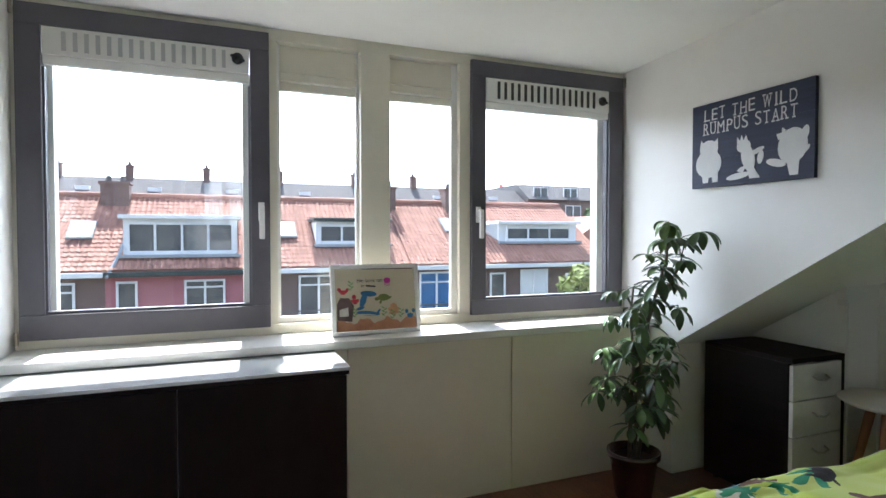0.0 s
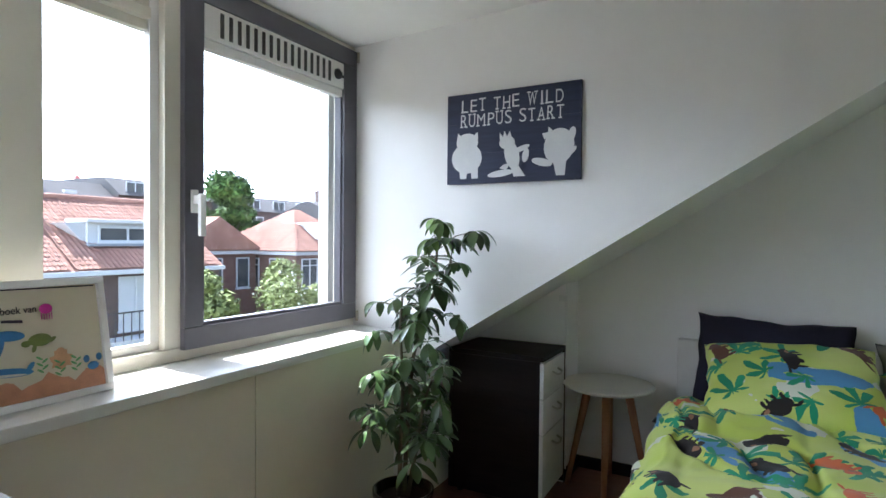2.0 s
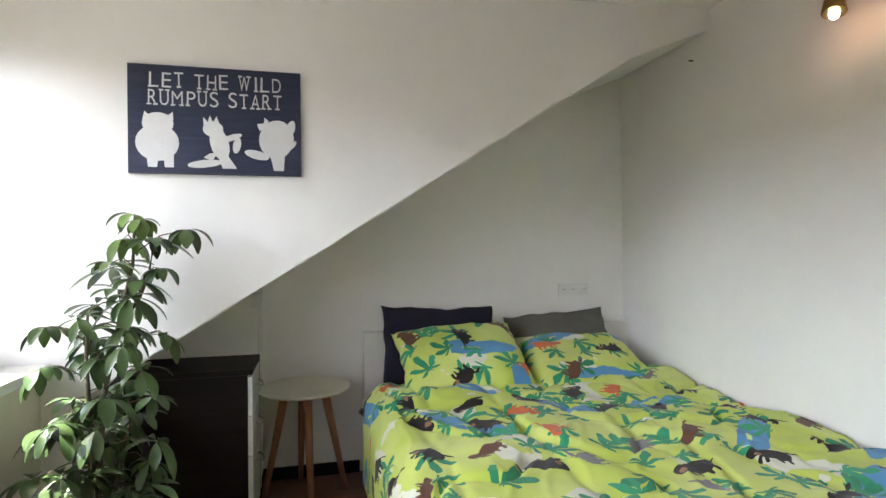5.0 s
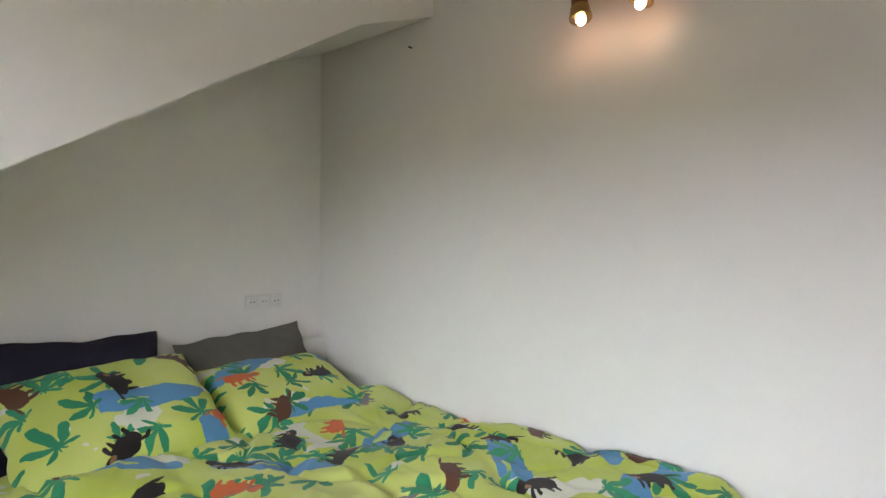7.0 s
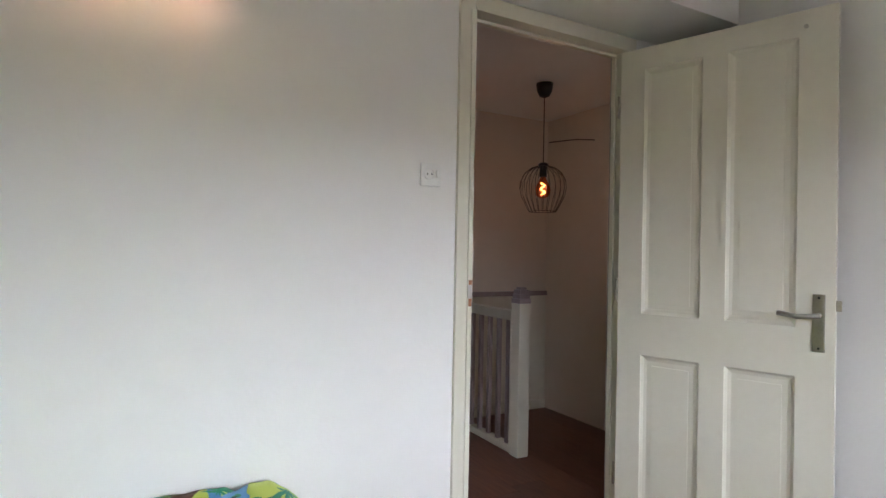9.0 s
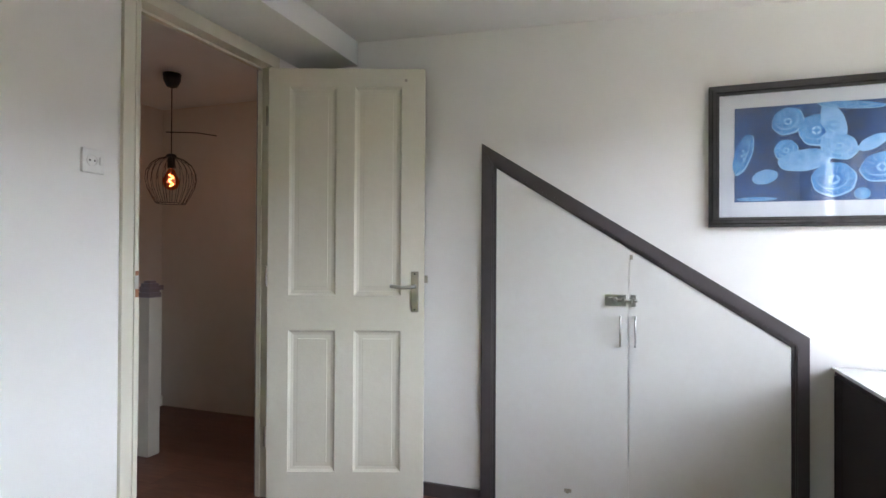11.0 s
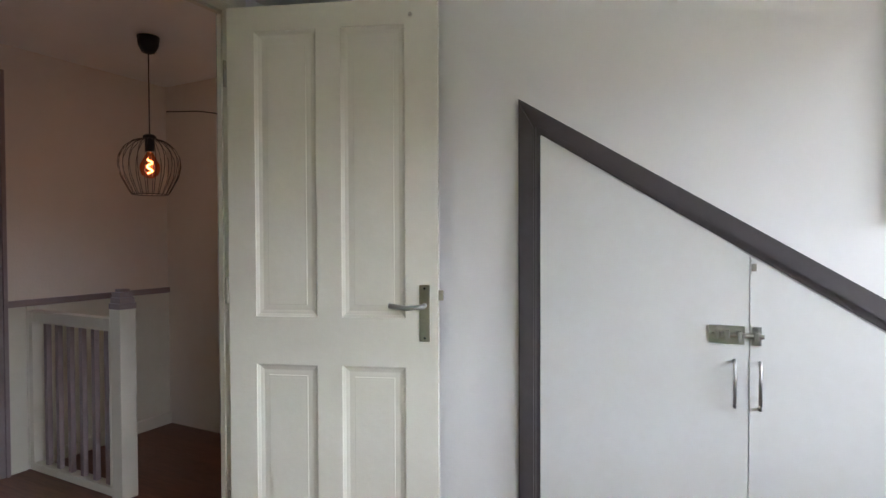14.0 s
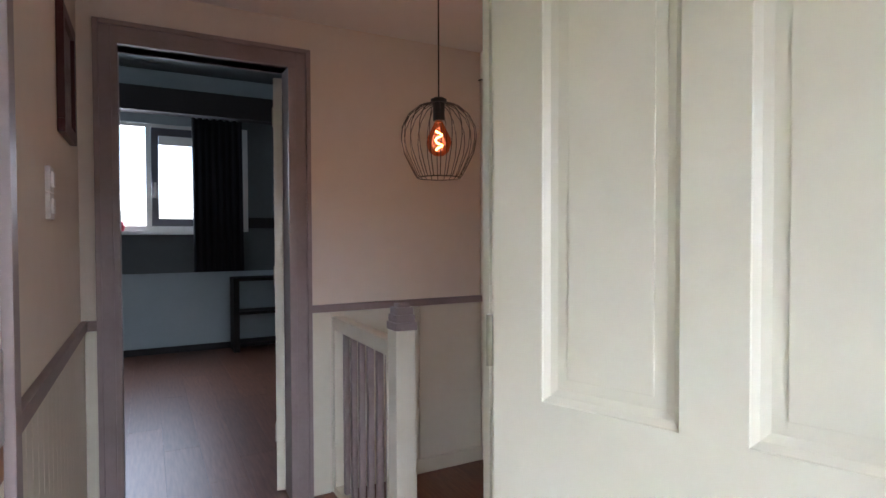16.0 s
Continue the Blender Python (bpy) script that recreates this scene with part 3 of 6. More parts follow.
INK = {k: mat("paint_" + k, c, 0.6, tuple(v * 0.7 for v in c), 30, 0.5) for k, c in dict(blue=(0.05, 0.20, 0.42), red=(0.55, 0.04, 0.06), green=(0.16, 0.40, 0.14), olive=(0.18, 0.22, 0.05), brown=(0.14, 0.09, 0.08),
       orange=(0.62, 0.27, 0.13), pink=(0.55, 0.02, 0.30), sand=(0.60, 0.28, 0.15), black=(0.03, 0.02, 0.03), peach=(0.66, 0.36, 0.18), pale=(0.62, 0.60, 0.52)).items()}
sandp = [(-0.1865, 0.0187), (0.1865, 0.0187)] + [(0.1865 - 0.373 * i / 24, 0.062 + 0.012 * math.sin(i * 0.9) + 0.006 * math.sin(i * 2.3)) for i in range(25)]
shapes = [("sand", sandp), ("brown", [(-0.18, 0.07), (-0.115, 0.06), (-0.105, 0.13), (-0.125, 0.165), (-0.165, 0.168), (-0.18, 0.14)]), ("pale", [(-0.17, 0.085), (-0.13, 0.085), (-0.13, 0.125), (-0.17, 0.115)]),
          ("red", ell(-0.15, 0.193, 0.02, 0.010, wob=0.2)), ("red", ell(-0.168, 0.205, 0.009, 0.007)), ("red", ell(-0.132, 0.203, 0.007, 0.007)), ("red", ell(-0.098, 0.150, 0.018, 0.011, wob=0.2)), ("red", ell(-0.102, 0.17, 0.010, 0.010)),
          ("blue", ell(-0.035, 0.182, 0.038, 0.013, rot=-0.1)), ("blue", ell(-0.060, 0.155, 0.034, 0.014, rot=1.2)), ("blue", ell(-0.075, 0.118, 0.020, 0.007, rot=0.3)), ("blue", ell(-0.04, 0.094, 0.055, 0.011, rot=-0.12)), ("blue", ell(0.008, 0.10, 0.014, 0.006, rot=0.9)),
          ("pale", ell(-0.045, 0.088, 0.045, 0.003, rot=-0.1)), ("olive", ell(0.035, 0.163, 0.027, 0.016)), ("olive", ell(0.003, 0.157, 0.011, 0.008)), ("olive", ell(0.062, 0.16, 0.012, 0.005, rot=0.5)), ("olive", ell(0.02, 0.143, 0.010, 0.005, rot=1.2)),
          ("pink", ell(0.055, 0.240, 0.016, 0.013)), ("peach", ell(0.08, 0.105, 0.026, 0.024, wob=0.22, k=7)), ("peach", ell(0.08, 0.122, 0.012, 0.014)), ("blue", ell(0.158, 0.075, 0.015, 0.011)), ("blue", ell(0.142, 0.095, 0.008, 0.010)), ("blue", ell(0.175, 0.096, 0.008, 0.010)),
          ("black", [(-0.06, 0.293), (0.18, 0.290), (0.18, 0.2935), (-0.06, 0.2965)])]
for k, (gx, gz) in enumerate(((-0.115, 0.205), (0.035, 0.085), (0.075, 0.07), (0.115, 0.075), (-0.10, 0.085))):
    for j in range(5):
        shapes.append(("green", ell(gx + (0.006 if j % 2 else -0.006), gz + j * 0.008, 0.009, 0.0028, 10, rot=0.6 if j % 2 else -0.6)))
for j in range(5):
    shapes.append(("pink", ell(0.043 + j * 0.006, 0.222, 0.0012, 0.011, 8)))
for i, (k, pts) in enumerate(shapes):
    part("painted_shape", tilted(flat_blob(pts, 0.0098 - i * 0.00004, 0.0004)), INK[k], paper)
TM = tilt @ Matrix.Translation((-0.087, 0.0088, 0.234)) @ pose(0, 0, 0, 90, 0, 0)
lettering("writing", "Het boek van", 0.026, TM, INK["black"], paper, width=0.118)
lettering("writing", "de", 0.017, tilt @ Matrix.Translation((-0.07, 0.0088, 0.213)) @ pose(0, 0, 0, 90, 0, 0), INK["black"], paper)
part("writing_bar", tilted(flat_blob([(-0.046, 0.215), (0.0, 0.210), (0.0, 0.217), (-0.046, 0.222)], 0.0088)), INK["black"], paper)

# ---- poster on the cheek wall ----
po = thing("painted_sign", "navy wooden wall sign with white hand-painted lettering and figures", "sign", (XE, 1.77, 1.44))
PY0, PY1, PZ0, PZ1 = 1.473, 2.066, 1.443, 1.832
hh = (PZ1 - PZ0) / 3
for i in range(3):
    board = part("board", boxes(((XE - 0.020, PY0, PZ0 + hh * i + 0.0003), (XE - 0.001, PY1, PZ0 + hh * (i + 1) - 0.0003)), bevel=0.0008), NAVY, po)
# local frame on the sign: u to the reader's right (towards -y), v up
SM = Matrix(((0, 0, -1, XE - 0.0208), (-1, 0, 0, PY1), (0, 1, 0, PZ0), (0, 0, 0, 1)))
def painted_row(text, u0, u1, v, seed):
    """Hand-painted capitals: each letter a little taller, lower or tilted than its neighbour."""
    r_ = random.Random(seed)
    wide = {" ": 0.62, "I": 0.62, "M": 1.25, "W": 1.2}
    step = (u1 - u0) / (sum(wide.get(c, 1.0) for c in text) - 0.2)
    u = u0
    for c in text:
        start, u = u, u + step * wide.get(c, 1.0)
        if c == " ":
            continue
        w = step * (0.17 if c == "I" else wide.get(c, 1.0) * 0.74)
        m = SM @ Matrix.Translation((start + (step * 0.16 if c == "I" else 0), v + r_.uniform(-0.0012, 0.0012), 0)) @ pose(0, 0, 0, 0, 0, r_.uniform(-1.5, 1.5))
        ob = lettering("letter", c, 0.079 * r_.uniform(0.97, 1.03), m, CHALK, po, width=w)
        if c in "LTHIRPMUWA":
            # little serif strokes at the foot or head
            foot = c in "LTHIRPMA"
            bm = bmesh.new()
            z = 0.0 if foot else 0.052
            for x in ((0.004, w - 0.004) if c in "HRMUWA" else (w / 2,) if c in "TI" else (0.004,)):
                box(bm, (x - 0.0075, z - 0.001, 0), (x + 0.0075, z + 0.0045, 0.0009))
            bmesh.ops.transform(bm, matrix=m, verts=bm.verts)
            part("serif", bm, CHALK, ob)


painted_row("LET THE WILD", 0.070, 0.524, 0.309, 4)
painted_row("RUMPUS START", 0.066, 0.526, 0.246, 7)


def sign_shape(polys):
    bm = bmesh.new()
    for k, pts in enumerate(polys):
        vs = [bm.verts.new((u, v, 0.0002 * k)) for u, v in pts]
        up = [bm.verts.new((u, v, 0.0009 + 0.0002 * k)) for u, v in pts]
        bm.faces.new(up)
        for i in range(len(vs)):
            bm.faces.new((vs[i], vs[(i + 1) % len(vs)], up[(i + 1) % len(vs)], up[i]))
    bmesh.ops.transform(bm, matrix=SM, verts=bm.verts)
    part("painted_figure", bm, CHALK, po, "plain white painted figure")


sign_shape([ell(0.096, 0.110, 0.072, 0.066, 24), ell(0.098, 0.178, 0.052, 0.040, 20), [(0.06, 0.07), (0.10, 0.07), (0.095, 0.022), (0.065, 0.022)], [(0.115, 0.07), (0.15, 0.07), (0.15, 0.022), (0.12, 0.022)], [(0.048, 0.19), (0.07, 0.205), (0.055, 0.222)], [(0.13, 0.205), (0.15, 0.19), (0.148, 0.222)]])
sign_shape([ell(0.305, 0.112, 0.032, 0.060, 20, rot=0.25), ell(0.283, 0.165, 0.035, 0.028, 18), [(0.25, 0.18), (0.31, 0.17), (0.295, 0.212), (0.283, 0.190), (0.272, 0.215), (0.265, 0.19), (0.25, 0.208)], ell(0.345, 0.135, 0.040, 0.011, 14, rot=0.35), ell(0.365, 0.108, 0.014, 0.030, 14, rot=-0.2), ell(0.255, 0.038, 0.060, 0.014, 16, rot=0.12), [(0.295, 0.075), (0.33, 0.075), (0.365, 0.022), (0.315, 0.022)], [(0.27, 0.075), (0.30, 0.08), (0.28, 0.05), (0.25, 0.06)]])
sign_shape([ell(0.505, 0.135, 0.062, 0.072, 24, rot=-0.2), [(0.435, 0.19), (0.50, 0.20), (0.445, 0.165)], ell(0.555, 0.175, 0.016, 0.034, 14, rot=-0.3), [(0.48, 0.08), (0.535, 0.08), (0.53, 0.018), (0.495, 0.018)], ell(0.435, 0.075, 0.045, 0.016, 14, rot=-0.25), ell(0.563, 0.115, 0.020, 0.008, 12, rot=0.9), [(0.46, 0.19), (0.48, 0.20), (0.462, 0.215)]])

# ---- framed jellyfish picture on the west wall ----
jf = thing("framed_picture", "jellyfish photograph in a black moulded frame with a white mount", "picture", (XW, 1.965, 1.277))
JY0, JY1, JZ0, JZ1 = 1.590, 2.340, 1.278, 1.850
bm = bmesh.new()
for d, e, h in ((0.0, 0.014, 0.026), (0.014, 0.028, 0.033), (0.028, 0.040, 0.022)):
    for lo, hi in (((XW, JY0 + d, JZ0 + d), (XW + h, JY1 - d, JZ0 + e)), ((XW, JY0 + d, JZ1 - e), (XW + h, JY1 - d, JZ1 - d)), ((XW, JY0 + d, JZ0 + e), (XW + h, JY0 + e, JZ1 - e)), ((XW, JY1 - e, JZ0 + e), (XW + h, JY1 - d, JZ1 - e))):
        box(bm, lo, hi, 0.002)
part("frame", bm, BLKFR, jf, "black moulded frame")
part("mount", boxes(((XW, JY0 + 0.038, JZ0 + 0.038), (XW + 0.010, JY1 - 0.038, JZ1 - 0.038))), mat("mount_card", (0.70, 0.69, 0.74), 0.7, (0.68, 0.67, 0.72), 5, 0.5), jf, "white mount card")
SEA = mat("deep_blue_print", (0.025, 0.035, 0.075), 0.35, (0.02, 0.09, 0.30), 5, 0.5)
pr = part("print", boxes(((XW + 0.0101, 1.686, 1.378), (XW + 0.0112, 2.253, 1.756))), SEA, jf, "dark blue underwater print")
J1 = mat("jelly_blue", (0.03, 0.13, 0.42), 0.35, (0.12, 0.34, 0.66), 14, 0.6)
J2 = mat("jelly_pale", (0.40, 0.58, 0.78), 0.35, (0.22, 0.44, 0.72), 18, 0.6)
J3 = mat("jelly_rim", (0.10, 0.28, 0.60), 0.35, (0.30, 0.50, 0.76), 22, 0.6)


def jelly(u, v, a, b, rot, pale):
    """One bell: rim, body and the pale four-leaf middle. u along y, v up, on the print."""
    y, z = 1.686 + u * 0.567, 1.378 + v * 0.378
    rings = ((1.0, J2), (0.95, J3 if pale else J1), (0.72, J2 if pale else J3), (0.68, J3 if pale else J1))
    for k, (size, m) in enumerate(rings):
        jelly.h += 0.00004
        bm = bmesh.new()
        sh = 0.06 * k * b
        prism(bm, ell(y - sh * 0.5, z + sh, a * size, b * size, 24, rot, 0.025, 7), 0, XW + 0.0112, XW + 0.0114 + jelly.h)
        part("jellyfish_shape", bm, m, pr)
    # radial veins and the four-leaf middle
    jelly.h += 0.00004
    bm = bmesh.new()
    for q in range(14):
        t = q * 2 * math.pi / 14
        ca, sa = math.cos(t), math.sin(t)
        mid, half = 0.66, 0.25
        px_, pz_ = a * mid * ca, b * mid * sa
        an = math.atan2(b * sa, a * ca) + rot
        prism(bm, ell(y + px_ * math.cos(rot) - pz_ * math.sin(rot), z + px_ * math.sin(rot) + pz_ * math.cos(rot), half * math.hypot(a * ca, b * sa), 0.0007, 6, an), 0, XW + 0.0112, XW + 0.0114 + jelly.h)
    for q in range(4):
        t = rot + q * math.pi / 2 + 0.5
        prism(bm, ell(y + 0.2 * a * math.cos(t), z + 0.2 * b * math.sin(t), 0.16 * a, 0.08 * b, 12, t + 1.57), 0, XW + 0.0112, XW + 0.0114 + jelly.h)
    part("jellyfish_shape", bm, J2, pr)


jelly.h = 0.0
for args in ((0.33, 0.83, 0.058, 0.052, 0.6, 0), (0.50, 0.72, 0.060, 0.062, 0.3, 0), (0.32, 0.53, 0.042, 0.042, 0.1, 0), (0.60, 0.82, 0.038, 0.075, 0.35, 1), (0.63, 0.55, 0.066, 0.050, -0.5, 1), (0.43, 0.42, 0.092, 0.042, 0.12, 1),
             (0.60, 0.21, 0.075, 0.066, 0.0, 0), (0.19, 0.26, 0.046, 0.028, 0.25, 1), (0.88, 0.32, 0.072, 0.055, 0.3, 0), (0.82, 0.57, 0.052, 0.024, 0.5, 1), (0.03, 0.55, 0.030, 0.085, -0.3, 0), (0.97, 0.62, 0.020, 0.09, 0, 0), (0.76, 0.05, 0.026, 0.022, 0, 0), (0.14, 0.03, 0.07, 0.008, 0, 0), (0.70, 0.96, 0.11, 0.014, -0.1, 0)):
    y, z = 1.686 + args[0] * 0.567, 1.378 + args[1] * 0.378
    jelly(min(max(args[0], (args[2] + 0.002) / 0.567), 1 - (args[2] + 0.002) / 0.567), min(max(args[1], (args[3] + 0.002) / 0.378), 1 - (args[3] + 0.002) / 0.378) if args[3] < 0.08 else 0.5, *args[2:])
part("picture_glass", boxes(((XW + 0.0175, JY0 + 0.036, JZ0 + 0.036), (XW + 0.019, JY1 - 0.036, JZ1 - 0.036))), GLASS, jf).visible_shadow = False

# ---- sockets and switch ----
so = thing("triple_socket", "row of three white wall sockets", "socket", (XB, -0.025, 0.89))
for i in range(3):
    y0 = -0.118 + i * 0.0625
    pl = part("socket_plate", boxes(((XB - 0.011, y0, 0.893), (XB - 0.0005, y0 + 0.0612, 0.956)), bevel=0.003), PLAST, so)
    bm = bmesh.new()
    lathe(bm, [(0.021, 0.0004), (0.021, 0.0024), (0.0175, 0.0024), (0.0165, 0.0009), (0.002, 0.0009)], n=20)
    bmesh.ops.transform(bm, matrix=Matrix.Translation((XB - 0.0115, y0 + 0.0306, 0.9245)) @ pose(0, 0, 0, 0, -90, 0), verts=bm.verts)
    cup_ = part("socket_well", bm, PLAST, pl)
    bm = bmesh.new()
    for d in (-0.0085, 0.0085):
        tube(bm, [(XB - 0.0128, y0 + 0.0306 + d, 0.9245), (XB - 0.0105, y0 + 0.0306 + d, 0.9245)], 0.003, 8)
    part("pin_hole", bm, BLACK, pl)
sw = thing("switch_socket", "white combined light switch and socket", "switch", (0.48, YS, 1.42))
pl = part("plate", boxes(((0.442, YS + 0.0005, 1.420), (0.519, YS + 0.012, 1.498)), bevel=0.004), PLAST, sw)
bm = bmesh.new()
lathe(bm, [(0.020, 0.0004), (0.020, 0.003), (0.017, 0.003), (0.016, 0.001), (0.002, 0.001)], n=20)
bmesh.ops.transform(bm, matrix=Matrix.Translation((0.487, YS + 0.012, 1.460)) @ pose(0, 0, 0, -90, 0, 0), verts=bm.verts)
part("socket_well", bm, PLAST, sw)
part("rocker", boxes(((0.446, YS + 0.012, 1.448), (0.462, YS + 0.017, 1.474)), bevel=0.002), PLAST, sw)
bm = bmesh.new()
for d in (-0.0085, 0.0085):
    tube(bm, [(0.487 + d, YS + 0.0110, 1.460), (0.487 + d, YS + 0.0137, 1.460)], 0.003, 8)
part("pin_hole", bm, BLACK, sw)
for nm, p0, p1 in (("nail", (2.262, YS, 2.053), (2.262, YS + 0.02, 2.053)),):
    bm = bmesh.new()
    tube(bm, [p0, p1], 0.004, 8)
    tagged(part(nm, bm, BLACK, label="small dark nail in the white wall"), category="nail")
bm = boxes(((2.640, YP - 0.012, 0.90), (2.652, YP + 0.03, 0.93)), bevel=0.003)
tube(bm, [(2.66, YP - 0.006, 0.92), (2.66, YP - 0.006, 0.5), (2.668, YP - 0.006, 0.06)], 0.003, 6)
tagged(part("wall_cable", bm, PLAST, label="thin white cable running down the pier"), category="cable")

# ---- spot lamp on the beam ----
sl = thing("spot_lamp", "brass and copper spot lamp with two heads, switched on", "lamp", (1.3, YS, 2.09))
part("bar", boxes(((1.10, YS + 0.0005, 2.075), (1.54, YS + 0.03, 2.11)), bevel=0.006), BRASS, sl)
for x, lean in ((1.42, 12), (1.175, -14)):
    M = Matrix.Translation((x, -0.225, 2.03)) @ pose(0, 0, 0, -14, 180 + lean, 0)
    bm = bmesh.new()
    lathe(bm, [(0.012, -0.03), (0.022, 0.0), (0.026, 0.03), (0.026, 0.075), (0.024, 0.078)], n=20)
    bmesh.ops.transform(bm, matrix=M, verts=bm.verts)
    tube(bm, [(x, YS + 0.025, 2.092), (x, -0.25, 2.092), M @ Vector((0, 0, -0.025))], 0.006, 8)
    hd = part("head", bm, CORK, sl, "copper coloured lamp head", True)
    bm = bmesh.new()
    for k in range(4):
        z = 0.080 + k * 0.012
        lathe(bm, [(0.026 + 0.002 * k, z), (0.030 + 0.002 * k, z + 0.002), (0.030 + 0.002 * k, z + 0.007), (0.026 + 0.002 * k, z + 0.009)], n=20)
    bmesh.ops.transform(bm, matrix=M, verts=bm.verts)
    part("ring", bm, BRASS, hd)
    bm = bmesh.new()
    lathe(bm, [(0.010, 0.11), (0.015, 0.122), (0.016, 0.132), (0.011, 0.143), (0.001, 0.146)], n=18)
    bmesh.ops.transform(bm, matrix=M, verts=bm.verts)
    part("bulb", bm, SPOTB, hd, "glowing reflector bulb", True)
    lp = new("spot_lamp_light", bpy.data.lights.new("spot_lamp_light", "SPOT"))
    lp.data.energy, lp.data.color, lp.data.spot_size, lp.data.spot_blend, lp.data.shadow_soft_size = 0.095, (1.0, 0.48, 0.25), radians(140), 1.0, 0.02
    lp.matrix_world = look(M @ Vector((0, 0, 0.165)), (x + 0.10, YS, 1.95))

# ---- drawer unit ----
ch = thing("drawer_unit", "black-brown drawer unit with white drawer fronts", "drawers", (2.47, 1.9, 0))
CX0, CX1, CY0, CY1, CZ = 2.300, 2.640, 1.672, 2.14, 0.685
for nm, lo, hi in (("side_panel", (CX0, CY0 + 0.02, 0.02), (CX0 + 0.02, CY1, CZ - 0.022)), ("side_panel", (CX1 - 0.02, CY0, 0.02), (CX1, CY1, CZ - 0.022)), ("top", (CX0, CY0, CZ - 0.021), (CX1, CY1, CZ)),
                   ("back_panel", (CX0 + 0.0205, CY1 - 0.02, 0.0205), (CX1 - 0.0205, CY1 - 0.001, CZ - 0.023)), ("bottom", (CX0 + 0.0205, CY0 + 0.03, 0.0205), (CX1 - 0.0205, CY1 - 0.0205, 0.05))):
    part(nm, boxes((lo, hi), bevel=0.0015), DARKW, ch)
for z0, z1 in ((0.055, 0.335), (0.340, 0.495), (0.500, 0.655)):
    d = part("drawer", boxes(((CX0 + 0.004, CY0, z0), (CX1 - 0.022, CY0 + 0.018, z1)), ((CX0 + 0.03, CY0 + 0.018, z0 + 0.01), (CX1 - 0.03, CY0 + 0.25, z1 - 0.03)), bevel=0.0015), DRESW, ch, "white drawer front")
    bm = bmesh.new()
    zc = z1 - 0.065
    tube(bm, [(2.43, CY0, zc + 0.01), (2.432, CY0 - 0.022, zc), (2.47, CY0 - 0.028, zc - 0.006), (2.508, CY0 - 0.022, zc), (2.51, CY0, zc + 0.01)], 0.005, 8)
    part("handle", bm, CHROME, d, "grey metal bow handle", True)
for x, y in ((CX0 + 0.03, CY0 + 0.05), (CX1 - 0.03, CY0 + 0.05), (CX0 + 0.03, CY1 - 0.05), (CX1 - 0.03, CY1 - 0.05)):
    bm = bmesh.new()
    tube(bm, [(x, y, 0.0), (x, y, 0.021)], 0.014, 10)
    part("castor", bm, BLACK, ch)

# ---- stool ----
sx, sy, sz = 2.672, 1.472, 0.518
stl = thing("round_stool", "round cream stool table on splayed wooden legs", "side table", (sx, sy, 0))
bm = bmesh.new()
lathe(bm, [(0.0, sz - 0.018), (0.198, sz - 0.018), (0.212, sz - 0.010), (0.214, sz - 0.004), (0.210, sz), (0.0, sz + 0.0005)], (sx, sy, 0), 48)
part("tabletop", bm, STOOLT, stl)
for i in range(4):
    t = math.radians(8 + 90 * i)
    bm = bmesh.new()
    tube(bm, [(sx + 0.19 * math.cos(t), sy + 0.19 * math.sin(t), 0.0), (sx + 0.09 * math.cos(t), sy + 0.09 * math.sin(t), sz - 0.018)], 0.012, 12, 0.021)
    part("leg", bm, LIGHTW, stl, "turned beech leg", True)

# ---- plant ----
plant = thing("umbrella_plant", "tall umbrella plant with glossy drooping leaves in a pot", "plant", (1.79, 2.07, 0))
bm = bmesh.new()
lathe(bm, [(0.075, 0.0), (0.082, 0.01), (0.108, 0.19), (0.120, 0.195), (0.121, 0.222), (0.112, 0.222), (0.104, 0.19), (0.0, 0.188)], (1.79, 2.07, 0), 36)
pot = part("pot", bm, POT, plant, "dark red glazed pot", True)
bm = bmesh.new()
lathe(bm, [(0.0, 0.186), (0.103, 0.189), (0.0, 0.196)], (1.79, 2.07, 0), 24)
part("soil", bm, SOIL, pot)
rnd = random.Random(11)
stems = [[(1.795, 2.07, 0.19), (1.80, 2.06, 0.45), (1.82, 2.05, 0.72), (1.87, 2.02, 0.96), (1.90, 1.99, 1.12), (1.905, 1.985, 1.25)],
         [(1.775, 2.08, 0.19), (1.77, 2.07, 0.40), (1.79, 2.075, 0.62), (1.775, 2.08, 0.86), (1.79, 2.08, 0.98)],
         [(1.80, 2.055, 0.19), (1.815, 2.03, 0.36), (1.84, 2.01, 0.55), (1.86, 1.98, 0.66)],
         [(1.87, 2.02, 0.95), (1.915, 1.985, 1.00), (1.945, 1.955, 1.09), (1.955, 1.945, 1.17)]]
for s in stems:
    bm = bmesh.new()
    tube(bm, s, 0.010, 8, 0.004)
    part("stem", bm, BARK, plant, "", True)


def along(s, z):
    for a, b in zip(s, s[1:]):
        if a[2] <= z <= b[2]:
            k = (z - a[2]) / (b[2] - a[2])
            return Vector(a).lerp(Vector(b), k)
    return Vector(s[-1])


